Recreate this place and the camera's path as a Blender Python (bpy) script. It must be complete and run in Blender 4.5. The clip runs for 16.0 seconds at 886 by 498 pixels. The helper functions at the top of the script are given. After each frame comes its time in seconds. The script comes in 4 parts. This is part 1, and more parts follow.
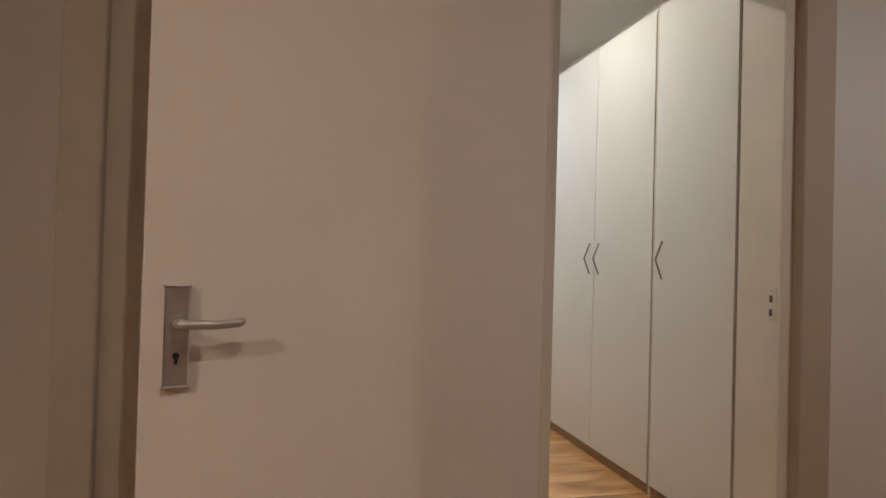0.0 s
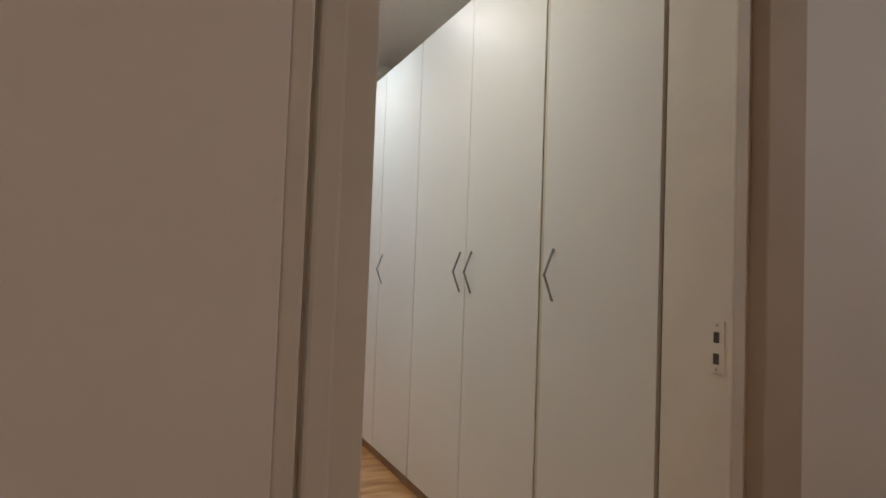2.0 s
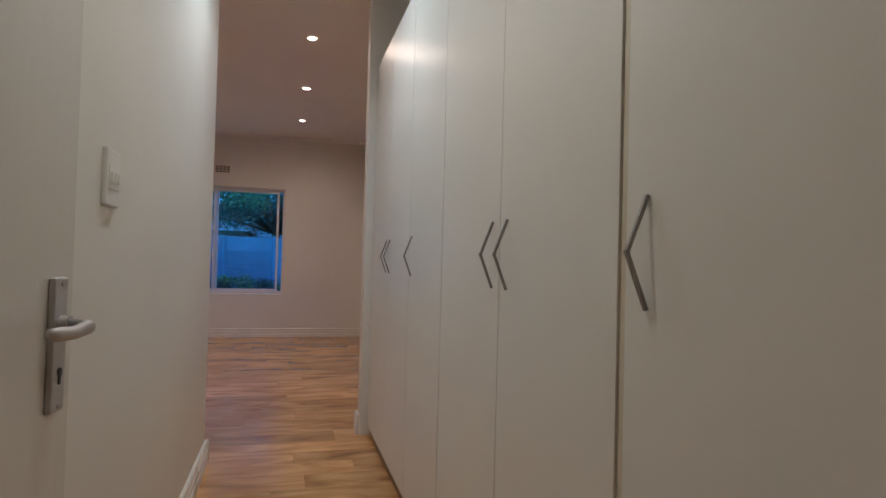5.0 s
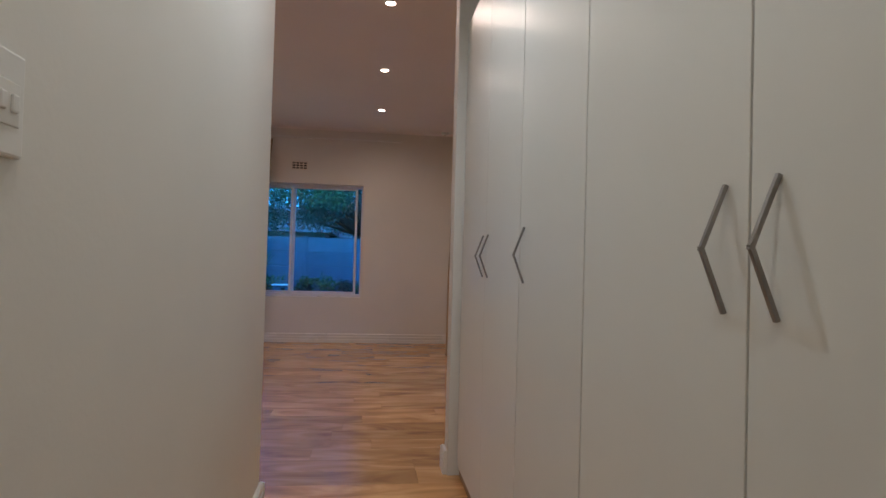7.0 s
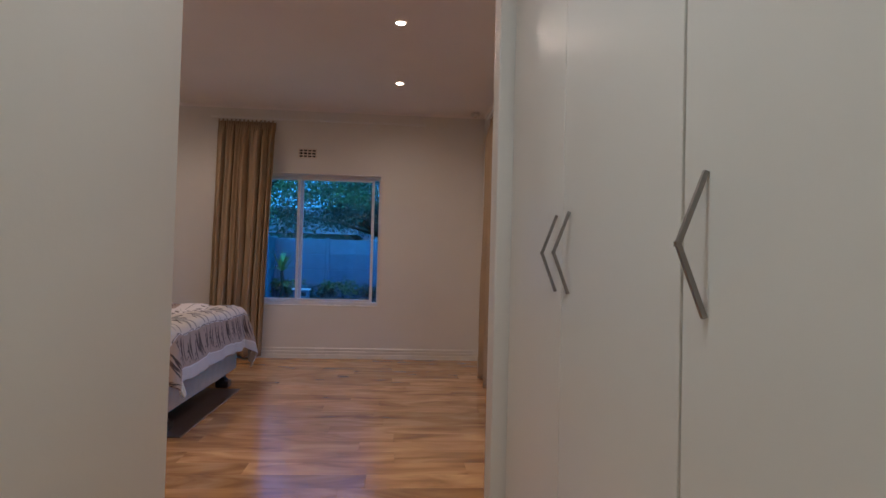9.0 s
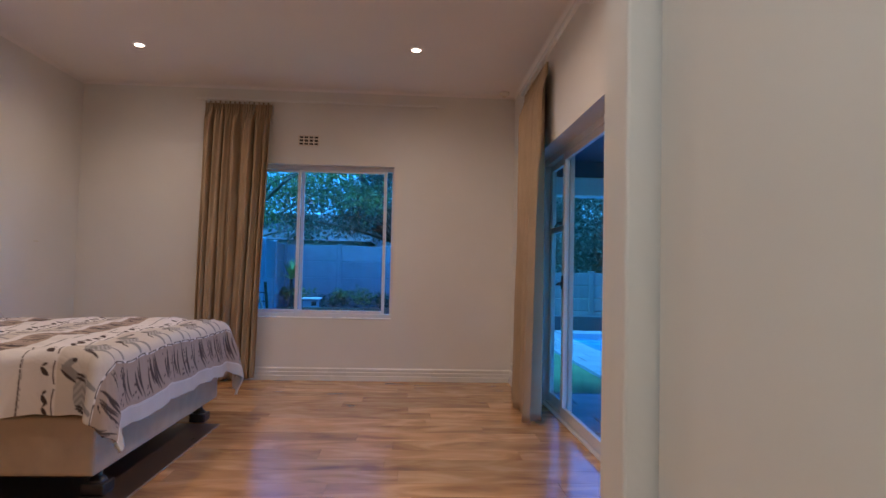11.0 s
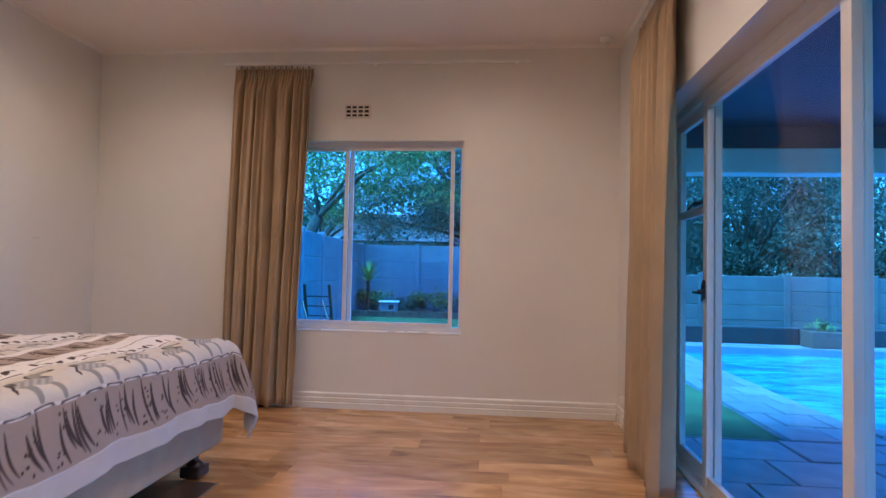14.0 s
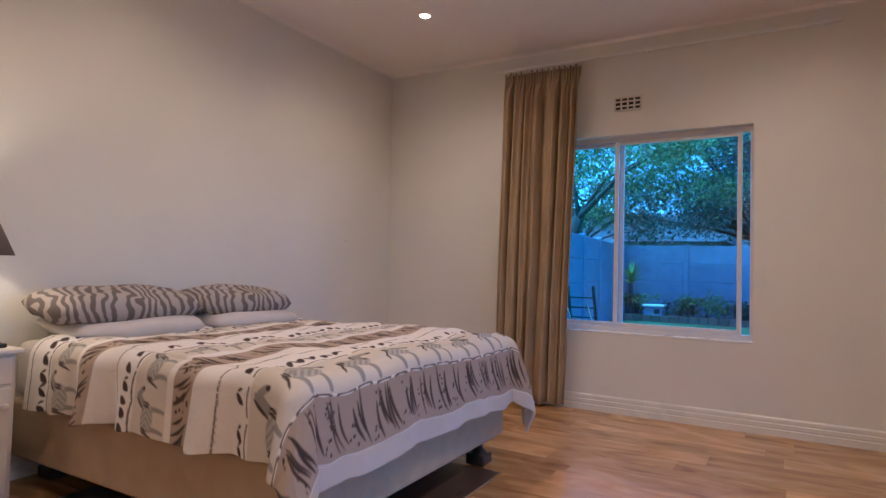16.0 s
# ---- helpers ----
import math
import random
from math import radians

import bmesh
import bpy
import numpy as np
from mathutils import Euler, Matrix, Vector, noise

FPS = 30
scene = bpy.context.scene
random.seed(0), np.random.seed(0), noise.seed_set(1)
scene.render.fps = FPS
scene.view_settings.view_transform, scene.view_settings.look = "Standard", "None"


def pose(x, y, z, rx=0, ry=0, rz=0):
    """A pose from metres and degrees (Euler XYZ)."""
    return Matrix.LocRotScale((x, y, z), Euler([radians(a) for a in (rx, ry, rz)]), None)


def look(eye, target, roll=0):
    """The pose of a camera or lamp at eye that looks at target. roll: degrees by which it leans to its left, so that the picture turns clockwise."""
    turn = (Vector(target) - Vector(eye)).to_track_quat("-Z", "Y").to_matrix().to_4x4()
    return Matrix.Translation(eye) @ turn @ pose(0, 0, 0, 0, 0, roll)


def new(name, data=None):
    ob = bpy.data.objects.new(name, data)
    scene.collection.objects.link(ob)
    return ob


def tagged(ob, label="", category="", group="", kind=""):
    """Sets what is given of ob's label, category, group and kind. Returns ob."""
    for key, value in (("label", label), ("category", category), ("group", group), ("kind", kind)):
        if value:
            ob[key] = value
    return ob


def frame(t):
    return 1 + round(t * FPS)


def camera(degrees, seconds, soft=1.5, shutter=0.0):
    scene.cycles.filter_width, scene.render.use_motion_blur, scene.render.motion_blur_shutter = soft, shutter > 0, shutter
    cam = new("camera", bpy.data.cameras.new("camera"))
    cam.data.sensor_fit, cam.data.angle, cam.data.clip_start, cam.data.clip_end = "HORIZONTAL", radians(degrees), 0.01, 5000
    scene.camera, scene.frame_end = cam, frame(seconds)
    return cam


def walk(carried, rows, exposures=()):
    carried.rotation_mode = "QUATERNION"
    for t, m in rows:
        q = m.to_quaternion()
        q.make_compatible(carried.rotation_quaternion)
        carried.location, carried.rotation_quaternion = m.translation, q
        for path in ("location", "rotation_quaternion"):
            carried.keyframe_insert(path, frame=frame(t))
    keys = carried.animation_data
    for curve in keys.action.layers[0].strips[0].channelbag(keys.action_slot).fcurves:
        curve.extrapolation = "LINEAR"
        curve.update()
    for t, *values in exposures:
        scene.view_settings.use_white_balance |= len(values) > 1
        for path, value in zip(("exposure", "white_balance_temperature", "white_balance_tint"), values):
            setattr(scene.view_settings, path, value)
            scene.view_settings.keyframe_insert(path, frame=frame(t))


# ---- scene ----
cam = camera(73.7, 16.0)
PATH = [
    (0, (-0.135, -0.523, 1.161), (0.352, 1.417, 1.189), 1.6),
    (0.5, (-0.056, -0.263, 1.164), (0.529, 1.649, 1.212), 1.2),
    (0.7, (-0.022, -0.187, 1.17), (0.61, 1.71, 1.219), 2.0),
    (1, (0.052, -0.075, 1.168), (0.762, 1.794, 1.232), 1.3),
    (1.5, (0.231, 0.114, 1.175), (1.018, 1.951, 1.245), 2.1),
    (2, (0.386, 0.298, 1.174), (1.223, 2.113, 1.252), 2.1),
    (2.5, (0.536, 0.492, 1.181), (1.394, 2.297, 1.256), 2.2),
    (3.2, (0.715, 0.656, 1.182), (1.569, 2.464, 1.244), 1.5),
    (3.5, (0.805, 0.722, 1.186), (1.646, 2.536, 1.245), 1.5),
    (4, (0.939, 0.847, 1.18), (1.694, 2.698, 1.233), 1.3),
    (4.7, (1.031, 1.086, 1.156), (1.612, 2.999, 1.203), 1.4),
    (7, (1.097, 1.954, 1.149), (1.347, 3.937, 1.192), 1.6),
    (7.5, (1.138, 2.253, 1.13), (1.363, 4.24, 1.176), 1.4),
    (8, (1.144, 2.537, 1.127), (1.34, 4.526, 1.174), 1.5),
    (8.5, (1.167, 2.835, 1.131), (1.341, 4.826, 1.179), 1.5),
    (9, (1.219, 3.132, 1.145), (1.373, 5.125, 1.196), 1.5),
    (11.5, (1.202, 4.427, 1.105), (1.296, 6.423, 1.185), 1.4),
    (12, (1.253, 4.672, 1.119), (1.337, 6.669, 1.196), 1.6),
    (12.5, (1.32, 4.909, 1.119), (1.393, 6.906, 1.196), 1.5),
    (13, (1.324, 5.153, 1.106), (1.365, 7.15, 1.189), 1.3),
    (13.5, (1.308, 5.366, 1.117), (1.278, 7.364, 1.196), 1.3),
    (14, (1.294, 5.494, 1.116), (1.108, 7.483, 1.192), 1.2),
    (14.5, (1.274, 5.558, 1.11), (0.843, 7.51, 1.185), 1.3),
    (15, (1.266, 5.583, 1.09), (0.61, 7.471, 1.17), 1.3),
    (15.5, (1.237, 5.543, 1.109), (0.394, 7.356, 1.173), 1.4),
    (16, (1.175, 5.52, 1.089), (0.182, 7.255, 1.154), 1.4),
]
walk(cam, [(t, look(eye, target, roll)) for t, eye, target, roll in PATH],
     [(0, 2.8), (0.7, 2.65), (1.5, 2.5), (3, 2.5), (4.5, 2.2), (7, 2.05), (9, 2.05), (11.5, 2.62), (13, 2.88), (14, 2.88), (15, 2.74), (16, 2.72)])

# world: dusk sky, and one wide weak sun
world = bpy.data.worlds.new("dusk_sky")
scene.world = world
world.use_nodes = True
wn, wl = world.node_tree.nodes, world.node_tree.links
sky = wn.new("ShaderNodeTexSky")
sky.sky_type = 'NISHITA'
sky.sun_disc = False
sky.sun_elevation = radians(26)
sky.sun_rotation = radians(250)
tint = wn.new("ShaderNodeMixRGB")
tint.blend_type = 'MULTIPLY'
tint.inputs[0].default_value = 1.0
tint.inputs[2].default_value = (0.06, 0.48, 1.22, 1)
wl.new(sky.outputs[0], tint.inputs[1])
wl.new(tint.outputs[0], wn["Background"].inputs[0])
wn["Background"].inputs[1].default_value = 0.15

sun_data = bpy.data.lights.new("sun", 'SUN')
sun_data.energy, sun_data.angle, sun_data.color = 2.5, radians(30), (0.08, 0.47, 1.0)
sun = new("sun", sun_data)
sun.matrix_world = look((0, 0, 20), (4, 3, 0))


# ---------- materials ----------
def material(name, base, rough=0.5, metal=0.0, vary=0.08, scale=6.0, bump=0.05, fine=120.0, spec=0.5, coat=0.0, rand=0.0):
    m = bpy.data.materials.new(name)
    m.use_nodes = True
    n, l = m.node_tree.nodes, m.node_tree.links
    b = n["Principled BSDF"]
    b.inputs["Roughness"].default_value, b.inputs["Metallic"].default_value = rough, metal
    b.inputs["Specular IOR Level"].default_value = spec
    b.inputs["Coat Weight"].default_value = coat
    co = n.new("ShaderNodeTexCoord")
    big = n.new("ShaderNodeTexNoise")
    big.inputs["Scale"].default_value, big.inputs["Detail"].default_value = scale, 5
    l.new(co.outputs["Object"], big.inputs["Vector"])
    ramp = n.new("ShaderNodeValToRGB")
    lo = [c * (1 - vary) for c in base]
    hi = [min(1, c * (1 + vary)) for c in base]
    ramp.color_ramp.elements[0].color, ramp.color_ramp.elements[1].color = (*lo, 1), (*hi, 1)
    ramp.color_ramp.elements[0].position, ramp.color_ramp.elements[1].position = 0.3, 0.7
    l.new(big.outputs["Fac"], ramp.inputs["Fac"])
    out = ramp.outputs["Color"]
    if rand:
        oi = n.new("ShaderNodeObjectInfo")
        hsv = n.new("ShaderNodeHueSaturation")
        mr = n.new("ShaderNodeMapRange")
        mr.inputs["To Min"].default_value, mr.inputs["To Max"].default_value = 1 - rand, 1 + rand
        l.new(oi.outputs["Random"], mr.inputs["Value"])
        l.new(mr.outputs["Result"], hsv.inputs["Value"])
        l.new(out, hsv.inputs["Color"])
        out = hsv.outputs["Color"]
    l.new(out, b.inputs["Base Color"])
    grain = n.new("ShaderNodeTexNoise")
    grain.inputs["Scale"].default_value, grain.inputs["Detail"].default_value = fine, 3
    l.new(co.outputs["Object"], grain.inputs["Vector"])
    bp = n.new("ShaderNodeBump")
    bp.inputs["Strength"].default_value, bp.inputs["Distance"].default_value = bump, 0.004
    l.new(grain.outputs["Fac"], bp.inputs["Height"])
    l.new(bp.outputs["Normal"], b.inputs["Normal"])
    rr = n.new("ShaderNodeMapRange")
    rr.inputs["To Min"].default_value, rr.inputs["To Max"].default_value = max(0.02, rough - 0.06), min(1, rough + 0.06)
    l.new(big.outputs["Fac"], rr.inputs["Value"])
    l.new(rr.outputs["Result"], b.inputs["Roughness"])
    return m


def wood_floor():
    m = bpy.data.materials.new("laminate_oak")
    m.use_nodes = True
    n, l = m.node_tree.nodes, m.node_tree.links
    b = n["Principled BSDF"]
    co, oi = n.new("ShaderNodeTexCoord"), n.new("ShaderNodeObjectInfo")
    add = n.new("ShaderNodeVectorMath")
    add.operation = 'MULTIPLY_ADD'
    l.new(oi.outputs["Random"], add.inputs[0])
    add.inputs[1].default_value = (37.0, 19.0, 5.0)
    l.new(co.outputs["Object"], add.inputs[2])
    mp = n.new("ShaderNodeMapping")
    mp.inputs["Scale"].default_value = (1.1, 3.4, 1.0)
    l.new(add.outputs[0], mp.inputs["Vector"])
    wv = n.new("ShaderNodeTexNoise")
    wv.inputs["Scale"].default_value, wv.inputs["Detail"].default_value, wv.inputs["Distortion"].default_value = 1.7, 3.0, 1.2
    l.new(mp.outputs[0], wv.inputs["Vector"])
    ramp = n.new("ShaderNodeValToRGB")
    e = ramp.color_ramp.elements
    e[0].position, e[0].color = 0.25, (0.26, 0.12, 0.05, 1)
    e[1].position, e[1].color = 0.75, (0.76, 0.46, 0.21, 1)
    mid = e.new(0.5)
    mid.color = (0.54, 0.28, 0.11, 1)
    l.new(wv.outputs["Fac"], ramp.inputs["Fac"])
    hsv = n.new("ShaderNodeHueSaturation")
    mr = n.new("ShaderNodeMapRange")
    mr.inputs["To Min"].default_value, mr.inputs["To Max"].default_value = 0.78, 1.2
    l.new(oi.outputs["Random"], mr.inputs["Value"])
    l.new(mr.outputs["Result"], hsv.inputs["Value"])
    l.new(ramp.outputs["Color"], hsv.inputs["Color"])
    l.new(hsv.outputs["Color"], b.inputs["Base Color"])
    mp2 = n.new("ShaderNodeMapping")
    mp2.inputs["Scale"].default_value = (6.0, 120.0, 1.0)
    l.new(add.outputs[0], mp2.inputs["Vector"])
    gr = n.new("ShaderNodeTexNoise")
    gr.inputs["Scale"].default_value, gr.inputs["Detail"].default_value = 2.0, 4
    l.new(mp2.outputs[0], gr.inputs["Vector"])
    bp = n.new("ShaderNodeBump")
    bp.inputs["Strength"].default_value, bp.inputs["Distance"].default_value = 0.06, 0.002
    l.new(gr.outputs["Fac"], bp.inputs["Height"])
    l.new(bp.outputs["Normal"], b.inputs["Normal"])
    b.inputs["Roughness"].default_value = 0.19
    b.inputs["Specular IOR Level"].default_value = 0.85
    return m


def glass_mat(name, col=(1, 1, 1)):
    m = bpy.data.materials.new(name)
    m.use_nodes = True
    n, l = m.node_tree.nodes, m.node_tree.links
    n.remove(n["Principled BSDF"])
    tr, gl, mx, fr = n.new("ShaderNodeBsdfTransparent"), n.new("ShaderNodeBsdfGlossy"), n.new("ShaderNodeMixShader"), n.new("ShaderNodeLayerWeight")
    pw, ad = n.new("ShaderNodeMath"), n.new("ShaderNodeMath")
    pw.operation, ad.operation = 'POWER', 'MULTIPLY_ADD'
    pw.inputs[1].default_value = 5.0
    ad.inputs[1].default_value, ad.inputs[2].default_value = 0.45, 0.025
    tr.inputs[0].default_value = (*col, 1)
    gl.inputs["Roughness"].default_value = 0.02
    l.new(fr.outputs["Facing"], pw.inputs[0])
    l.new(pw.outputs[0], ad.inputs[0])
    l.new(ad.outputs[0], mx.inputs[0])
    l.new(tr.outputs[0], mx.inputs[1])
    l.new(gl.outputs[0], mx.inputs[2])
    l.new(mx.outputs[0], n["Material Output"].inputs[0])
    return m


def glow(name, col, strength):
    m = bpy.data.materials.new(name)
    m.use_nodes = True
    n = m.node_tree.nodes
    b = n["Principled BSDF"]
    b.inputs["Base Color"].default_value = (*col, 1)
    b.inputs["Emission Color"].default_value, b.inputs["Emission Strength"].default_value = (*col, 1), strength
    return m


WALL = material("painted_plaster_wall", (0.77, 0.735, 0.675), 0.55, vary=0.03, scale=1.5, bump=0.10, fine=70)
CEIL = material("painted_ceiling", (0.88, 0.82, 0.775), 0.7, vary=0.02, scale=1.2, bump=0.04, fine=60)
TRIM = material("gloss_white_trim", (0.80, 0.77, 0.71), 0.28, vary=0.03, scale=3, bump=0.03, fine=40)
FRAME = material("cream_frame_paint", (0.74, 0.68, 0.58), 0.42, vary=0.04, scale=5, bump=0.06, fine=30)
SLOT = material("dull_slot_metal", (0.085, 0.07, 0.06), 0.6, vary=0.4, scale=60)
# Darker, tanner version of FRAME, for the right architrave only.
ARCH = material("darker_frame_tan", (0.50, 0.42, 0.33), 0.42, vary=0.05, scale=5, bump=0.06, fine=30)


def door_gloss():
    """Gloss paint laid on with upright brush strokes."""
    m = material("gloss_white_door", (0.80, 0.76, 0.70), 0.10, vary=0.02, scale=2, bump=0.0)
    n, l = m.node_tree.nodes, m.node_tree.links
    co, mp, tx, bp = n.new("ShaderNodeTexCoord"), n.new("ShaderNodeMapping"), n.new("ShaderNodeTexNoise"), n.new("ShaderNodeBump")
    mp.inputs["Scale"].default_value = (1.0, 9.0, 0.9)
    tx.inputs["Scale"].default_value, tx.inputs["Detail"].default_value = 2.0, 2.0
    bp.inputs["Strength"].default_value, bp.inputs["Distance"].default_value = 0.18, 0.006
    l.new(co.outputs["Object"], mp.inputs["Vector"])
    l.new(mp.outputs[0], tx.inputs["Vector"])
    l.new(tx.outputs["Fac"], bp.inputs["Height"])
    b = n["Principled BSDF"]
    l.new(bp.outputs["Normal"], b.inputs["Normal"])
    for k in list(b.inputs["Roughness"].links):
        l.remove(k)
    b.inputs["Roughness"].default_value = 0.09
    return m


DOOR = door_gloss()
CUP = material("white_melamine", (0.78, 0.765, 0.71), 0.36, vary=0.02, scale=1.5, bump=0.015, fine=90)
CUPSIDE = material("cream_edging", (0.66, 0.60, 0.47), 0.45, vary=0.05, scale=8)
STEEL = material("brushed_nickel", (0.52, 0.50, 0.49), 0.42, metal=0.75, vary=0.06, scale=20, bump=0.05, fine=200)
NICKEL = material("dark_brushed_nickel", (0.30, 0.285, 0.27), 0.38, metal=0.85, vary=0.08, scale=20, bump=0.05, fine=200)
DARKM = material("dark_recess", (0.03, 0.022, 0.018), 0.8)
FLOOR = wood_floor()
SUB = material("underlay", (0.05, 0.025, 0.012), 0.8)
ALU = material("white_aluminium", (0.72, 0.70, 0.70), 0.35, metal=0.0, vary=0.03)
GLASS = glass_mat("window_glass", (0.93, 0.97, 1.0))
BLACK = material("black_plastic", (0.02, 0.02, 0.022), 0.4)
CURT = material("tan_curtain_cloth", (0.44, 0.315, 0.20), 0.85, vary=0.08, scale=4, bump=0.35, fine=400, spec=0.15)
PLASTIC = material("white_plastic", (0.80, 0.78, 0.74), 0.35, vary=0.02)
CERAMIC = material("painted_vent", (0.74, 0.66, 0.56), 0.5, vary=0.05)


# ---------- mesh helpers ----------
def mesh_ob(name, bm, mat, parent=None, label="", smooth=False):
    me = bpy.data.meshes.new(name)
    bmesh.ops.recalc_face_normals(bm, faces=bm.faces)
    bm.to_mesh(me)
    bm.free()
    if smooth:
        for p in me.polygons:
            p.use_smooth = True
    me.materials.append(mat)
    ob = new(name, me)
    if parent is not None:
        ob.parent = parent
    if label:
        ob["label"] = label
    return ob


def part(name, bm, mat, parent, label="", smooth=False):
    return mesh_ob(name, bm, mat, parent, label, smooth)


def thing(name, at=(0, 0, 0), label="", category="", group="", rz=0):
    ob = new(name)
    ob.empty_display_size = 0.1
    ob.matrix_world = pose(*at, 0, 0, rz)
    return tagged(ob, label, category, group)


def box(x0, x1, y0, y1, z0, z1, bevel=0.0, bm=None, seg=2):
    bm = bm or bmesh.new()
    r = bmesh.ops.create_cube(bm, size=1.0)
    vs = r["verts"]
    for v in vs:
        v.co = Vector((x0 + (v.co.x + 0.5) * (x1 - x0), y0 + (v.co.y + 0.5) * (y1 - y0), z0 + (v.co.z + 0.5) * (z1 - z0)))
    if bevel:
        es = list({e for v in vs for e in v.link_edges})
        bmesh.ops.bevel(bm, geom=es, offset=bevel, segments=seg, affect='EDGES', profile=0.5)
    return bm


def tube(points, r, sides=10, bm=None, caps=True, radii=None):
    """A round rod along points."""
    bm = bm or bmesh.new()
    pts = [Vector(p) for p in points]
    rings = []
    for i, p in enumerate(pts):
        d = (pts[min(i + 1, len(pts) - 1)] - pts[max(i - 1, 0)]).normalized()
        a = d.cross(Vector((0, 0, 1)) if abs(d.z) < 0.95 else Vector((1, 0, 0))).normalized()
        c = d.cross(a)
        rr = radii[i] if radii else r
        rings.append([bm.verts.new(p + a * rr * math.cos(2 * math.pi * k / sides) + c * rr * math.sin(2 * math.pi * k / sides)) for k in range(sides)])
    for s, t in zip(rings, rings[1:]):
        for k in range(sides):
            bm.faces.new((s[k], s[(k + 1) % sides], t[(k + 1) % sides], t[k]))
    if caps:
        bm.faces.new(rings[0][::-1])
        bm.faces.new(rings[-1])
    return bm


def lathe(profile, at=(0, 0, 0), sides=24, bm=None, cap=True):
    """A turned shape: (radius, height) pairs about a vertical axis."""
    bm = bm or bmesh.new()
    rings = [[bm.verts.new((at[0] + r * math.cos(2 * math.pi * k / sides), at[1] + r * math.sin(2 * math.pi * k / sides), at[2] + z)) for k in range(sides)] for r, z in profile]
    for s, t in zip(rings, rings[1:]):
        for k in range(sides):
            bm.faces.new((s[k], s[(k + 1) % sides], t[(k + 1) % sides], t[k]))
    if cap:
        bm.faces.new(rings[0][::-1])
        bm.faces.new(rings[-1])
    return bm


def sweep(profile, a, b, out, bm=None):
    """A moulding: (out, up) profile along the line a-b, 'out' the direction it stands off the wall."""
    bm = bm or bmesh.new()
    a, b, out = Vector(a), Vector(b), Vector(out)
    up = Vector((0, 0, 1))
    r0 = [bm.verts.new(a + out * o + up * u) for o, u in profile]
    r1 = [bm.verts.new(b + out * o + up * u) for o, u in profile]
    k = len(profile)
    for i in range(k):
        bm.faces.new((r0[i], r0[(i + 1) % k], r1[(i + 1) % k], r1[i]))
    bm.faces.new(r0[::-1])
    bm.faces.new(r1)
    return bm


def structure(name, bm, mat, label="", category=""):
    return tagged(mesh_ob(name, bm, mat), label, category, kind="structure")


# ---------- the plan, in metres ----------
H = 2.94                      # ceiling
CUPX = 1.604                  # wardrobe fronts
WEST, EAST, NORTH = -2.11, 2.232, 10.2
SOUTH_L, SOUTH_R = 4.73, 5.25  # bedroom's south walls, beside the passage
LEFTX = 0.64                  # passage wall
WB = 1.25                     # hall wall with the bedroom door
WIN = (-0.50, 1.004, 0.612, 2.168)
SLIDE = (6.48, 9.35, 0.0, 2.10)


# ---------- structure ----------
def slab(name, x0, x1, y0, y1, z0, z1, mat=WALL, label="smooth cream-painted plaster wall", bevel=0.0):
    return structure(name, box(x0, x1, y0, y1, z0, z1, bevel), mat, label, "wall")


def wall_bm(boxes):
    bm = bmesh.new()
    for b in boxes:
        box(*b, bm=bm)
    return bm


T = 0.24
# north wall with the window's opening
structure("wall_north", wall_bm([
    (WEST - T, WIN[0], NORTH, NORTH + T, -0.2, H), (WIN[1], EAST + T, NORTH, NORTH + T, -0.2, H),
    (WIN[0], WIN[1], NORTH, NORTH + T, -0.2, WIN[2]), (WIN[0], WIN[1], NORTH, NORTH + T, WIN[3], H)]), WALL,
    "smooth cream-painted plaster wall with a window opening", "wall")
# east wall with the sliding door's opening
structure("wall_east", wall_bm([
    (EAST, EAST + T, SOUTH_R - 0.1, SLIDE[0], -0.2, H), (EAST, EAST + T, SLIDE[1], NORTH, -0.2, H),
    (EAST, EAST + T, SLIDE[0], SLIDE[1], SLIDE[3], H), (EAST, EAST + T, SLIDE[0], SLIDE[1], -0.2, -0.012)]), WALL,
    "smooth cream-painted plaster wall with a sliding door opening", "wall")
slab("wall_west", WEST - T, WEST, SOUTH_L - T, NORTH, -0.2, H)
# the passage's wall and the bedroom's south wall share one rounded corner
slab("wall_south", WEST, LEFTX - 0.1, SOUTH_L - T, SOUTH_L, -0.2, H)
slab("wall_passage", LEFTX - 0.1, LEFTX, 1.50, SOUTH_L, -0.2, H, bevel=0.012)
# pier between the wardrobes and the bedroom; the space above the wardrobes is open
slab("wall_pier", 1.552, EAST + T, 5.13, SOUTH_R, -0.2, H, bevel=0.006)
slab("wall_cupboard_back", EAST, EAST + T, 1.0, 5.15, -0.2, H)
# hall
slab("wall_hall_north", 1.744, 3.2, WB, 1.50, -0.2, H, label="plain off-white hall wall beside the bedroom door")
structure("wall_door_side", wall_bm([(0.40, 0.60, WB, 1.50, -0.2, H), (0.60, 1.744, WB, 1.50, 2.32, H)]), WALL, "plain cream wall round the bedroom door", "wall")
HA = 0.95
structure("wall_hall_left", wall_bm([(-3.0, -0.575, HA, HA + 0.2, -0.2, H), (0.462, 0.515, HA, WB, -0.2, H), (-0.575, 0.462, HA, HA + 0.2, 2.26, H)]), WALL,
          "unseen cream wall with a gap, added to shape the hall light with a door opening", "wall")
slab("wall_side_room", -3.0, 0.40, 2.6, 2.7, -0.2, H)
slab("wall_side_room_left", -3.1, -3.0, 0.9, 2.7, -0.2, H)
slab("wall_side_room_right", 0.44, 0.54, 1.5, 2.7, -0.2, H)
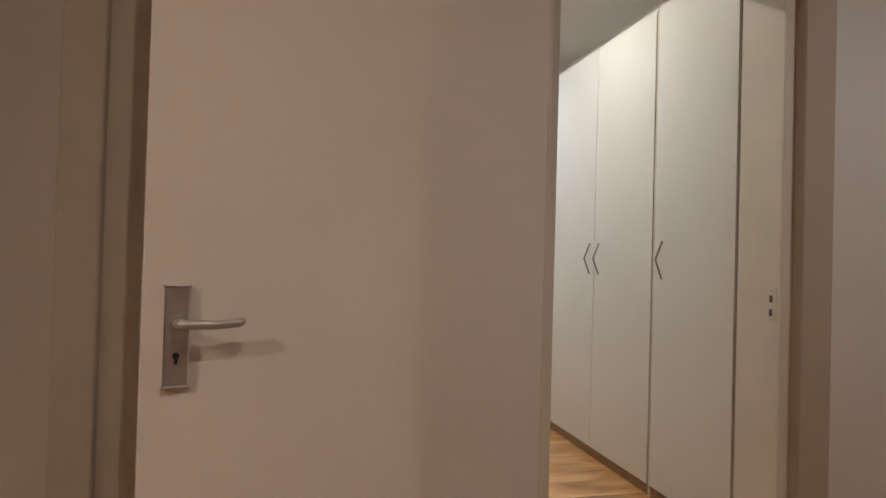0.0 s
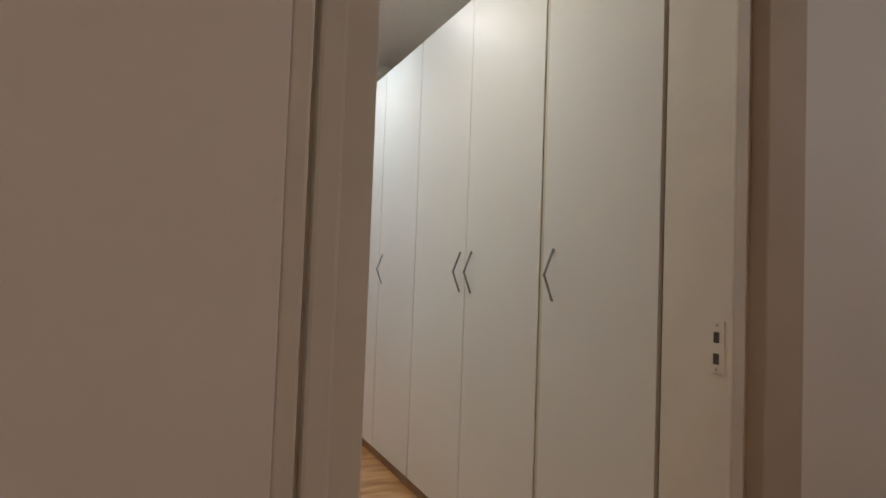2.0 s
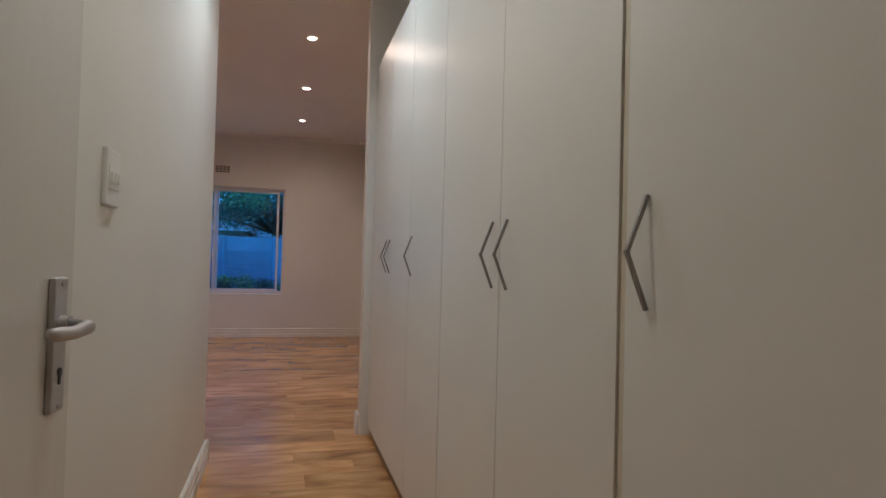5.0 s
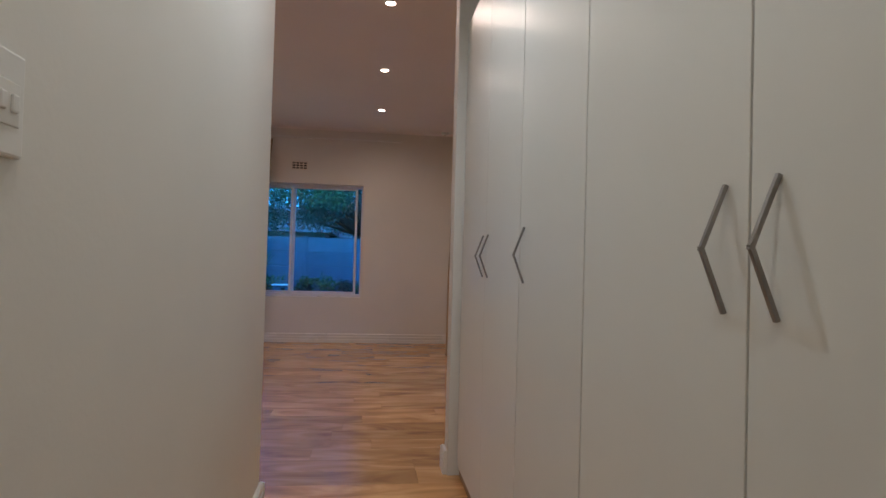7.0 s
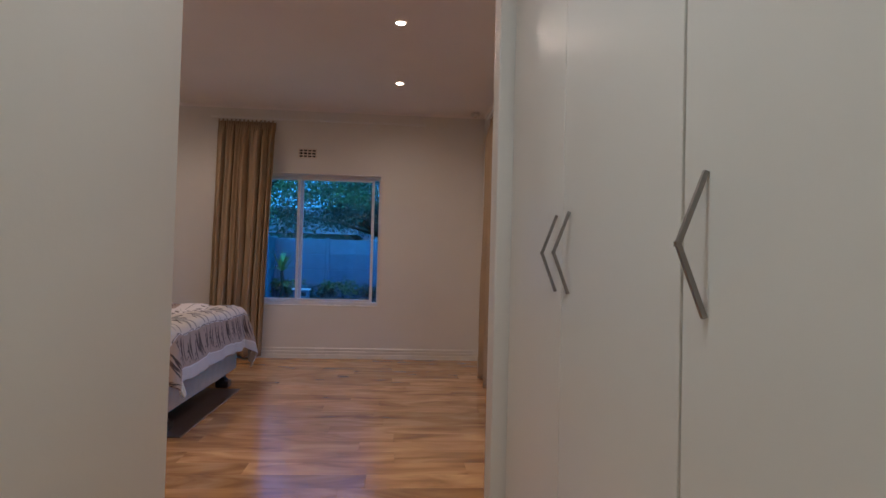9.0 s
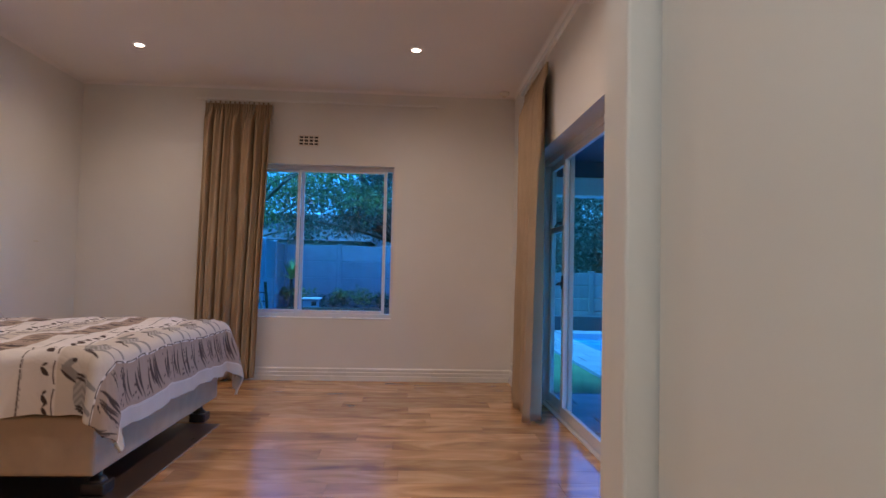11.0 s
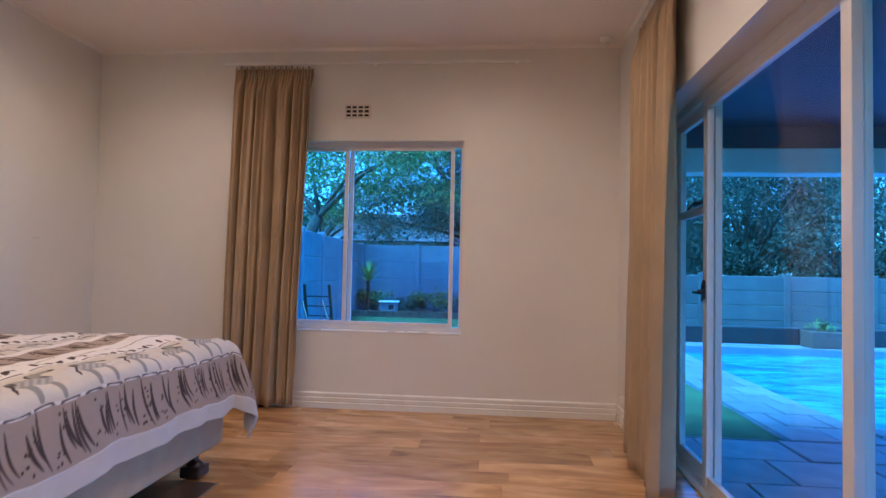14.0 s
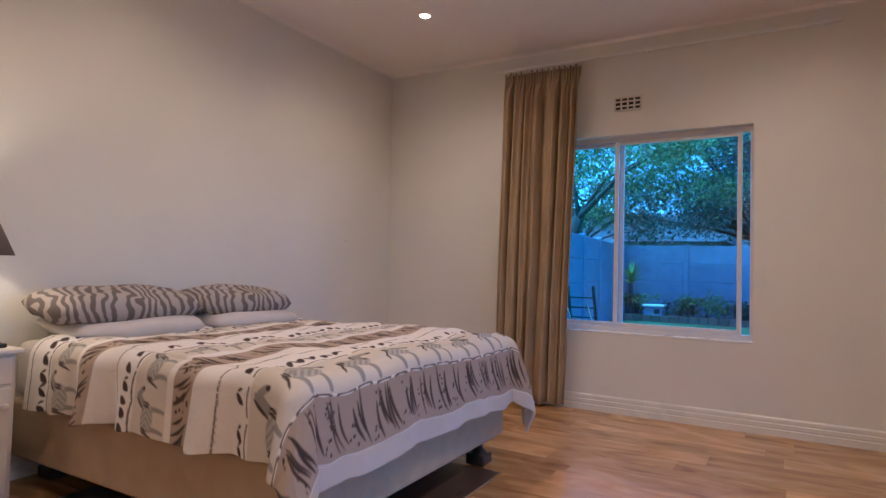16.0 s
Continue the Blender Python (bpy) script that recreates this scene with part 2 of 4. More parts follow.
# Added out of view; gap edges the light on door_2, pier shades the left.
structure("wall_hall_light_stop", wall_bm([(-1.15, -1.0, -4.0, -0.289, -0.2, H), (-1.15, -1.0, -0.289, HA, 2.86, H), (-1.15, -1.0, 0.22, HA, -0.2, 2.86)]), WALL, "unseen cream wall with a gap, added to shape the hall light", "wall")
slab("wall_hall_south", -3.0, 3.2, -4.15, -4.0, -0.2, H)
slab("wall_hall_east", 3.2, 3.35, -4.0, 1.5, -0.2, H)
slab("wall_hall_far_left", -3.1, -3.0, -4.15, 0.95, -0.2, H)

ceil = bmesh.new()
box(-3.1, 3.35, -4.15, NORTH + T, H, H + 0.12, bm=ceil)
structure("ceiling", ceil, CEIL, "flat painted plasterboard ceiling", "ceiling")
# cove cornice round the bedroom
cove = [(0.0, -0.001), (0.028, -0.001)] + [(0.028 - 0.028 * math.sin(a), -0.001 - 0.028 * (1 - math.cos(a))) for a in [math.pi / 2 * k / 16 for k in range(1, 17)]]
cm = bmesh.new()
sweep(cove, (WEST, NORTH, H), (EAST, NORTH, H), (0, -1, 0), cm)
sweep(cove, (WEST, SOUTH_L, H), (WEST, NORTH, H), (1, 0, 0), cm)
sweep(cove, (EAST, SOUTH_R, H), (EAST, NORTH, H), (-1, 0, 0), cm)
structure("cornice", cm, CEIL, "plain coved plaster cornice painted like the ceiling", "cornice")

# skirting with three ridges
SK = [(0, 0), (0.022, 0), (0.022, 0.045), (0.017, 0.05), (0.017, 0.054), (0.020, 0.058), (0.020, 0.083), (0.015, 0.088), (0.015, 0.092), (0.017, 0.096), (0.017, 0.116), (0.010, 0.125), (0, 0.125)]


def skirting(a, b, out):
    return structure("baseboard", sweep(SK, a, b, out), TRIM, "ridged white-painted skirting board", "baseboard")


skirting((WEST, NORTH, 0), (EAST, NORTH, 0), (0, -1, 0))
skirting((WEST, SOUTH_L, 0), (WEST, NORTH, 0), (1, 0, 0))
skirting((WEST, SOUTH_L, 0), (LEFTX + 0.022, SOUTH_L, 0), (0, 1, 0))
skirting((LEFTX, 1.52, 0), (LEFTX, SOUTH_L + 0.022, 0), (1, 0, 0))
skirting((EAST, SLIDE[1], 0), (EAST, NORTH, 0), (-1, 0, 0))
skirting((EAST, SOUTH_R, 0), (EAST, SLIDE[0], 0), (-1, 0, 0))
skirting((1.53, SOUTH_R, 0), (EAST, SOUTH_R, 0), (0, 1, 0))
skirting((1.552, 5.145, 0), (1.552, SOUTH_R + 0.022, 0), (-1, 0, 0))
skirting((1.76, WB, 0), (3.2, WB, 0), (0, -1, 0))

structure("floor", box(-3.1, EAST + 0.24, -4.15, NORTH, -0.2, -0.012), SUB, "wood-look laminate floor of long planks", "floor")


# ---------- doors ----------
def lever_handle(parent, x, y, z, out, along, size=1.0):
    """A plate with a lever and keyhole on a face whose normal is 'out' (+1/-1 along x); lever points along +/-y."""
    bm = box(x, x + 0.009 * out, y - 0.021 * size, y + 0.021 * size, z - 0.115 * size, z + 0.065 * size, 0.003)
    plate = part("handle_plate", bm, STEEL, parent, "satin nickel handle plate")
    part("keyhole", lathe_x(x + 0.0092 * out, y, z - 0.062, 0.006, 0.0015 * out), BLACK, plate, "dark keyhole")
    part("keyhole_slot", box(x + 0.0085 * out, x + 0.0105 * out, y - 0.003, y + 0.003, z - 0.078, z - 0.062), BLACK, plate)
    for dz in (0.057, -0.107):
        part("screw", lathe_x(x + 0.0085 * out, y, z + dz, 0.004, 0.0025 * out), STEEL, plate)
    part("collar", lathe_x(x + 0.008 * out, y, z, 0.014, 0.012 * out), STEEL, plate)
    pts = [(x + 0.012 * out, y, z), (x + 0.038 * out, y, z), (x + 0.046 * out, y + 0.012 * along, z), (x + 0.047 * out, y + 0.06 * along, z - 0.002), (x + 0.045 * out, y + 0.105 * along, z + 0.001), (x + 0.04 * out, y + 0.115 * along, z + 0.003)]
    part("lever", tube(pts, 0.0085, 12, radii=[0.009, 0.009, 0.0095, 0.0085, 0.009, 0.006]), STEEL, parent, "satin nickel lever", True)


def lathe_x(x, y, z, r, dx, sides=20):
    bm = bmesh.new()
    a = [bm.verts.new((x, y + r * math.cos(2 * math.pi * k / sides), z + r * math.sin(2 * math.pi * k / sides))) for k in range(sides)]
    b = [bm.verts.new((x + dx, v.co.y, v.co.z)) for v in a]
    for k in range(sides):
        bm.faces.new((a[k], a[(k + 1) % sides], b[(k + 1) % sides], b[k]))
    bm.faces.new(a)
    bm.faces.new(b)
    return bm


def hinged_door(name, at, rz, width, label, out, along, off, size=1.0, back=0.0):
    """A flush leaf in its own frame: hinge at y=0, free edge at y=width, thickness in x."""
    d = thing(name, at, label, "door", rz=rz)
    d["kind"] = "structure"
    part("leaf", box(-0.02, 0.02, back, width, 0.008, 2.15, 0.003), DOOR, d)
    hy = width - 0.06
    for o in out:
        lever_handle(d, 0.02 * o, hy, 1.045 + off, o, along, size)
    part("latch", box(-0.011, 0.011, width - 0.0005, width + 0.0015, 0.95, 1.10), STEEL, d, "steel latch plate")
    for z in (0.25, 1.75):
        part("hinge", tube([(-0.022 * out[0], 0.002, z - 0.05), (-0.022 * out[0], 0.002, z + 0.05)], 0.006), STEEL, d)
    return d


# bedroom door, open against the passage wall
hinged_door("door_1", (0.687, 1.325, 0), -3.1, 0.825, "white gloss flush door standing open against the passage wall", (1,), -1, 0.01)
# hall door, standing ajar
hinged_door("door_2", (0.456, 0.893, 0), 103.6, 0.89, "white gloss flush door standing ajar in the hall", (-1,), -1, -0.02, 1.05, -0.024)


def door_frame_1():
    bm = bmesh.new()
    # right jamb: face, stop and rebate
    fr = thing("door_frame", (0, 0, 0), "cream-painted steel door frame with a strike plate", "door frame")
    fr["kind"] = "structure"
    part("architrave", box(1.640, 1.774, WB - 0.026, 1.276, 0, 2.25, 0.005), ARCH, fr, "architrave in a darker tan than the jamb")
    box(1.592, 1.660, 1.272, 1.286, 0, 2.25, 0.003, bm)
    box(1.609, 1.743, 1.284, 1.512, 0, 2.25, 0.004, bm)
    part("jamb", bm, FRAME, fr)
    bm = bmesh.new()
    box(0.585, 0.632, WB - 0.024, 1.30, 0, 2.25, 0.008, bm)
    box(0.526, 0.600, WB - 0.008, 1.30, 0, 2.25, 0.008, bm)
    box(0.622, 0.704, 1.290, 1.318, 0, 2.25, 0.004, bm)
    box(0.585, 0.656, 1.316, 1.51, 0, 2.25, 0.004, bm)
    part("jamb", bm, FRAME, fr)
    bm = bmesh.new()
    box(0.59, 1.744, WB - 0.012, 1.30, 2.25, 2.33, 0.004, bm)
    box(0.59, 1.744, 1.30, 1.51, 2.26, 2.33, 0.004, bm)
    part("head", bm, FRAME, fr)
    # strike plate let into the rebate
    sp = part("strike_plate", box(1.6055, 1.6095, 1.309, 1.352, 0.953, 1.080, 0.0008), FRAME, fr, "worn painted strike plate with two slots")
    for z0, z1 in ((1.026, 1.052), (0.974, 1.000)):
        part("slot", box(1.6045, 1.6058, 1.323, 1.339, z0, z1), SLOT, sp, "dark slot")
    for z in (1.069, 0.961):
        part("screw", lathe_x(1.6055, 1.330, z, 0.004, -0.001), STEEL, sp)


door_frame_1()


def door_frame_2():
    fr = thing("door_frame", (0, 0, 0), "cream-painted hall door frame", "door frame")
    fr["kind"] = "structure"
    bm = bmesh.new()
    box(-0.645, -0.555, HA - 0.015, HA + 0.03, 0, 2.19, 0.006, bm)
    box(-0.575, -0.445, HA + 0.012, HA + 0.2, 0, 2.19, 0.004, bm)
    part("jamb", bm, FRAME, fr)
    bm = bmesh.new()
    box(0.466, 0.514, HA - 0.028, HA + 0.03, 0, 2.19, 0.004, bm)
    part("jamb", bm, FRAME, fr)
    part("head", box(-0.645, 0.514, HA - 0.014, HA + 0.03, 2.19, 2.27, 0.004), FRAME, fr)


door_frame_2()


# ---------- wardrobes ----------
def chevron_handle(parent, y, z):
    """A bent bar: two feet at y, the bend set off along +y."""
    x = CUPX
    pts = [(x - 0.004, y, z + 0.088), (x - 0.036, y + 0.004, z), (x - 0.004, y, z - 0.088)]
    bm = bmesh.new()
    for a, b in zip(pts, pts[1:]):
        va, vb = Vector(a), Vector(b)
        d = (vb - va).normalized()
        s = Vector((0, 1, 0)) * 0.0034
        o = d.cross(s).normalized() * 0.0032
        ring = [[bm.verts.new(p + q) for q in (s + o, s - o, -s - o, -s + o)] for p in (va - d * 0.004, vb + d * 0.004)]
        for k in range(4):
            bm.faces.new((ring[0][k], ring[0][(k + 1) % 4], ring[1][(k + 1) % 4], ring[1][k]))
        bm.faces.new(ring[0][::-1])
        bm.faces.new(ring[1])
    return part("handle", bm, NICKEL, parent, "bent brushed-nickel bar handle")


def wardrobe(y0, seams, handles, label):
    y1 = seams[-1]
    w = thing("wardrobe", (CUPX, y0, 0), label, "wardrobe", "built-in wardrobes along the passage")
    off = Matrix.Translation((-CUPX, -y0, 0))

    def put(n, bm, m, par=w, lab=""):
        bmesh.ops.transform(bm, matrix=off, verts=bm.verts)
        return part(n, bm, m, par, lab)
    bm = bmesh.new()
    box(CUPX + 0.02, CUPX + 0.036, y0 + 0.001, y1 - 0.001, 0.05, 2.45, bm=bm)
    box(CUPX + 0.022, EAST - 0.01, y0 + 0.001, y0 + 0.017, 0.0, 2.45, bm=bm)
    box(CUPX + 0.022, EAST - 0.01, y1 - 0.017, y1 - 0.001, 0.0, 2.45, bm=bm)
    box(CUPX + 0.022, EAST - 0.01, y0 + 0.001, y1 - 0.001, 2.43, 2.45, bm=bm)
    put("carcass", bm, CUPSIDE)
    put("plinth", box(CUPX + 0.012, CUPX + 0.03, y0 + 0.001, y1 - 0.001, 0.0, 0.055, 0.002), SUBP, w, "brown plinth board")
    a = y0
    for b, hy in zip(seams, handles):
        d = put("door", box(CUPX, CUPX + 0.018, a + 0.0025, b - 0.0025, 0.058, 2.446, 0.0015), CUP)
        hb = chevron_handle(d, hy, 1.178)
        hb.data.transform(off)
        a = b


SUBP = material("brown_plinth", (0.30, 0.19, 0.10), 0.5, vary=0.15, scale=9)
wardrobe(1.520, [2.078], [2.012], "white melamine single-door wardrobe with a bent nickel handle")
wardrobe(2.098, [2.69, 3.300], [2.630, 2.741], "white melamine double-door wardrobe with bent nickel handles")
wardrobe(3.303, [3.905], [3.841], "white melamine single-door wardrobe with a bent nickel handle")
wardrobe(3.908, [4.49, 5.118], [4.43, 4.535], "white melamine double-door wardrobe with bent nickel handles")
structure("trim", box(CUPX + 0.004, CUPX + 0.03, 2.080, 2.096, 0, 2.45), CUPSIDE, "cream filler strip between wardrobes", "trim")
structure("trim", box(CUPX + 0.05, CUPX + 0.07, 1.5125, 1.519, 0, 2.45), CUPSIDE, "cream filler strip beside the door frame", "trim")


# ---------- window and sliding door ----------
def window():
    x0, x1, z0, z1 = WIN
    w = thing("window_1", (0, 0, 0), "white aluminium sliding window with clear panes", "window")
    w["kind"] = "structure"
    y0, y1 = NORTH + 0.075, NORTH + 0.135
    bm = bmesh.new()
    box(x0, x1, y0, y1, z0 + 0.012, z0 + 0.05, 0.003, bm)
    box(x0, x1, y0, y1, z1 - 0.04, z1, 0.003, bm)
    box(x0, x0 + 0.03, y0 + 0.002, y1 - 0.002, z0 + 0.05, z1 - 0.04, 0.003, bm)
    box(x1 - 0.022, x1, y0 + 0.002, y1 - 0.002, z0 + 0.05, z1 - 0.04, 0.003, bm)
    part("window_frame", bm, ALU, w)
    part("window_sill", box(x0, x1, NORTH - 0.004, NORTH + 0.2, z0 - 0.002, z0 + 0.012, 0.003), TRIM, w, "white-painted sill")
    # inner sliding sash and outer fixed sash
    for a, b, ya in ((0.02, 0.93, y0 - 0.004), (x0 + 0.03, 0.085, y0 + 0.032)):
        s = thing("sash", (0, 0, 0))
        s.parent = w
        fm = bmesh.new()
        box(a, a + 0.032, ya, ya + 0.026, z0 + 0.052, z1 - 0.042, 0.003, fm)
        box(b - 0.032, b, ya, ya + 0.026, z0 + 0.052, z1 - 0.042, 0.003, fm)
        box(a + 0.032, b - 0.032, ya + 0.001, ya + 0.025, z0 + 0.052, z0 + 0.082, 0.003, fm)
        box(a + 0.032, b - 0.032, ya + 0.001, ya + 0.025, z1 - 0.066, z1 - 0.042, 0.003, fm)
        part("sash_frame", fm, ALU, s)
        g = part("pane", box(a + 0.03, b - 0.03, ya + 0.011, ya + 0.015, z0 + 0.08, z1 - 0.064), GLASS, s, "clear glass")
        g.visible_shadow = False
    g = part("pane", box(0.92, x1 - 0.02, y0 + 0.04, y0 + 0.044, z0 + 0.05, z1 - 0.04), GLASS, w)
    g.visible_shadow = False


window()


def sliding_door():
    y0, y1, z0, z1 = SLIDE
    w = thing("door_3", (0, 0, 0), "white aluminium sliding glass door to the patio", "sliding door")
    w["kind"] = "structure"
    x0, x1 = EAST + 0.13, EAST + 0.225
    bm = bmesh.new()
    box(x0, x1, y0, y0 + 0.045, 0.0, z1, 0.003, bm)
    box(x0, x1, y1 - 0.045, y1, 0.0, z1, 0.003, bm)
    box(x0, x1, y0 + 0.045, y1 - 0.045, z1 - 0.05, z1, 0.003, bm)
    part("door_frame", bm, ALU, w)
    bm = bmesh.new()
    box(x0 - 0.01, x1, y0 + 0.045, y1 - 0.045, -0.012, 0.014, 0.002, bm)
    for o in (0.02, 0.055):
        box(x0 + o, x0 + o + 0.004, y0 + 0.046, y1 - 0.046, 0.014, 0.026, bm=bm)
    part("track", bm, ALU, w, "aluminium floor track")
    for a, b, xa in ((7.40, 8.72, x0 + 0.006), (y0 + 0.04, 7.48, x0 + 0.046), (8.66, y1 - 0.04, x0 + 0.048)):
        s = thing("leaf", (0, 0, 0))
        s.parent = w
        fm = bmesh.new()
        box(xa, xa + 0.035, a, a + 0.06, 0.03, z1 - 0.045, 0.003, fm)
        box(xa, xa + 0.035, b - 0.06, b, 0.03, z1 - 0.045, 0.003, fm)
        box(xa + 0.002, xa + 0.033, a + 0.06, b - 0.06, 0.03, 0.10, 0.003, fm)
        box(xa + 0.002, xa + 0.033, a + 0.06, b - 0.06, z1 - 0.10, z1 - 0.045, 0.003, fm)
        part("leaf_frame", fm, ALU, s)
        g = part("pane", box(xa + 0.015, xa + 0.02, a + 0.055, b - 0.055, 0.095, z1 - 0.095), GLASS, s, "clear glass")
        g.visible_shadow = False
        if a > 8:
            part("transom", box(xa + 0.001, xa + 0.034, a + 0.06, b - 0.06, 1.46, 1.51, 0.003), ALU, s)
            st = bmesh.new()
            box(xa - 0.014, xa, a + 0.16, a + 0.30, 1.515, 1.535, 0.004, st)
            tube([(xa - 0.012, a + 0.20, 1.525), (xa - 0.035, a + 0.22, 1.53), (xa - 0.035, a + 0.33, 1.50)], 0.007, 8, st)
            part("window_stay", st, BLACK, s, "black casement stay")
            hl = bmesh.new()
            box(xa - 0.012, xa, a + 0.15, a + 0.18, 0.98, 1.08, 0.004, hl)
            tube([(xa - 0.008, a + 0.165, 1.03), (xa - 0.03, a + 0.165, 1.03), (xa - 0.032, a + 0.24, 1.03)], 0.008, 8, hl)
            part("window_handle", hl, BLACK, s, "black window handle")
        if 7 < a < 8:
            hb = bmesh.new()
            box(xa - 0.012, xa, b - 0.045, b - 0.018, 1.0, 1.10, 0.004, hb)
            tube([(xa - 0.006, b - 0.03, 1.045), (xa - 0.03, b - 0.03, 1.045), (xa - 0.033, b - 0.085, 1.045)], 0.008, 8, hb)
            part("door_handle", hb, BLACK, s, "black lever handle")


sliding_door()


# ---------- curtains ----------
def curtain(name, a, b, out, z0, z1, pleats, depth, label, seed, lean=0.0):
    """A pleated cloth hung between a and b (x, y), folds along 'out'."""
    rnd = random.Random(seed)
    a, b, out = Vector((*a, 0)), Vector((*b, 0)), Vector((*out, 0))
    n, rows = pleats * 26, 40
    ph = [rnd.uniform(-0.5, 0.5) for _ in range(pleats + 2)]
    am = [rnd.uniform(0.3, 1.5) for _ in range(pleats + 2)]
    bm = bmesh.new()
    grid = []
    for j in range(rows + 1):
        v = j / rows
        z = z1 + (z0 - z1) * v
        row = []
        for i in range(n + 1):
            u = i / n
            k = u * pleats
            q = int(min(k, pleats - 1))
            f = k - q
            p, m = ph[q] * (1 - f) + ph[q + 1] * f, am[q] * (1 - f) + am[q + 1] * f
            w = k + p * (0.45 + 0.35 * v) + 0.10 * math.sin(3 * v + 1.7 * q + seed)
            s = abs(math.sin(math.pi * w)) ** 0.65
            s2 = math.sin(3.1 * math.pi * w + 1.3 + q + 1.5 * v)
            head = min(1.0, max(0.0, v - 0.015) / 0.07)
            head = head * head * (3 - 2 * head)
            gather = (1 - head) * 0.016 * math.sin(2 * math.pi * k * 4.0 + 0.8 * math.sin(k * 2.3))
            wob = 0.010 * math.sin(4 * v + u * 9)
            o = depth * m * s * (0.22 + 0.78 * head) * (0.62 + 0.38 * v) + 0.16 * depth * s2 * head + gather + wob * head
            along = u + 0.006 * math.sin(7 * v + k) * head
            flare = (u - 0.5) * 0.05 * v - lean * u * v
            c = a + (b - a) * (along + flare) + out * (0.02 + max(0.0, o))
            row.append(bm.verts.new((c.x, c.y, z + (0.012 * math.sin(2 * math.pi * k * 2) if j == 0 else 0.008 * math.sin(k * 4 + q) if j == rows else 0))))
        grid.append(row)
    for r, s in zip(grid, grid[1:]):
        for i in range(n):
            bm.faces.new((r[i], r[i + 1], s[i + 1], s[i]))
    c = thing(name, (0, 0, 0), label, "curtain", "tan pleated curtains")
    cl = part("cloth", bm, CURT, c, "", True)
    md = cl.modifiers.new("thickness", 'SOLIDIFY')
    md.thickness = 0.003
    # hooks that hold the heading to the rail
    for k in range(pleats * 2):
        p = a + (b - a) * ((k + 0.5) / (pleats * 2)) + out * 0.055
        part("hook", tube([(p.x, p.y, z1 - 0.02), (p.x, p.y, z1 + 0.03)], 0.003, 6), PLASTIC, c)
    return c


curtain("curtain", (-0.89, NORTH - 0.03), (-0.23, NORTH - 0.03), (0, -1), 0.03, 2.755, 7, 0.12, "tan pleated full-length curtain drawn beside the window", 3, 0.14)
curtain("curtain", (EAST - 0.02, 8.50), (EAST - 0.02, 9.36), (-1, 0), 0.02, 2.69, 8, 0.13, "tan pleated full-length curtain drawn beside the sliding door", 5)
curtain("curtain", (EAST - 0.02, 5.78), (EAST - 0.01, 6.76), (-1, 0), 0.02, 2.69, 12, 0.15, "tan pleated full-length curtain gathered at the sliding door", 8)


def rail(a, b):
    r = thing("curtain_rail", (0, 0, 0), "slim white curtain track fixed below the ceiling", "curtain rail")
    va, vb = Vector(a), Vector(b)
    bm = bmesh.new()
    if abs(va.x - vb.x) > abs(va.y - vb.y):
        box(va.x, vb.x, va.y - 0.012, va.y + 0.012, va.z, va.z + 0.022, 0.003, bm)
        brs = [box(va.x + (vb.x - va.x) * k - 0.012, va.x + (vb.x - va.x) * k + 0.012, va.y, NORTH, va.z + 0.006, va.z + 0.03) for k in (0.04, 0.5, 0.96)]
    else:
        box(va.x - 0.012, va.x + 0.012, va.y, vb.y, va.z, va.z + 0.022, 0.003, bm)
        brs = [box(va.x, EAST, va.y + (vb.y - va.y) * k - 0.012, va.y + (vb.y - va.y) * k + 0.012, va.z + 0.006, va.z + 0.03) for k in (0.04, 0.5, 0.96)]
    part("track", bm, PLASTIC, r)
    for bb in brs:
        part("bracket", bb, PLASTIC, r)


rail((-0.97, NORTH - 0.08, 2.775), (1.52, NORTH - 0.08, 2.775))
rail((EAST - 0.08, 5.7, 2.71), (EAST - 0.08, 9.42, 2.71))


# ---------- lights of the place, and one added in the hall ---
LAMP = glow("downlight_glow", (1.0, 0.95, 0.88), 28.0)
WARM_LAMP = glow("warm_downlight_glow", (1.0, 0.80, 0.68), 31.0)
WARM = (1.0, 0.80, 0.695)
CREAM = (0.73, 0.87, 1.0)


def downlight(x, y, power=8.2, spread=162, col=WARM):
    d = thing("downlight", (x, y, H), "small round recessed ceiling downlight, lit", "downlight", "recessed ceiling downlights")
    part("bezel", lathe([(0.030, -0.001), (0.046, -0.001), (0.045, -0.006), (0.034, -0.009), (0.030, -0.004)], sides=28, cap=False), PLASTIC, d, "white bezel", True)
    part("lens", lathe([(0.0305, -0.002), (0.0305, -0.0045)], sides=28), WARM_LAMP if col == WARM else LAMP, d, "glowing lens")
    li = bpy.data.lights.new("downlight_beam", 'SPOT')
    li.energy, li.color, li.spot_size, li.spot_blend, li.shadow_soft_size = power, col, radians(spread), 1.0, 0.02
    lo = new("downlight_beam", li)
    lo.parent = d
    lo.matrix_local = Matrix.Translation((0, 0, -0.02))
    return d


for y, power in ((6.047, 6.6), (7.516, 6.8), (9.008, 4.6)):
    downlight(1.198, y, power)
for y in (6.2, 7.68, 9.147):
    downlight(-1.10, y, 4.2, 152)
downlight(1.00, 2.40, 5.2, 150, (0.97, 0.95, 0.90))
downlight(1.00, 3.86, 9.8, 150, CREAM)
# Unseen; set so the west wall's gap edges its light on door_2.
downlight(-2.7, -1.587, 26, 179, (1.0, 0.78, 0.62))
downlight(0.1, -0.8, 5.2, 150, (1.0, 0.76, 0.62))
# No lamp known here; added unseen to cool and brighten the right hall wall.
downlight(1.9, 0.0, 5.8, 150, (0.93, 0.92, 0.96))


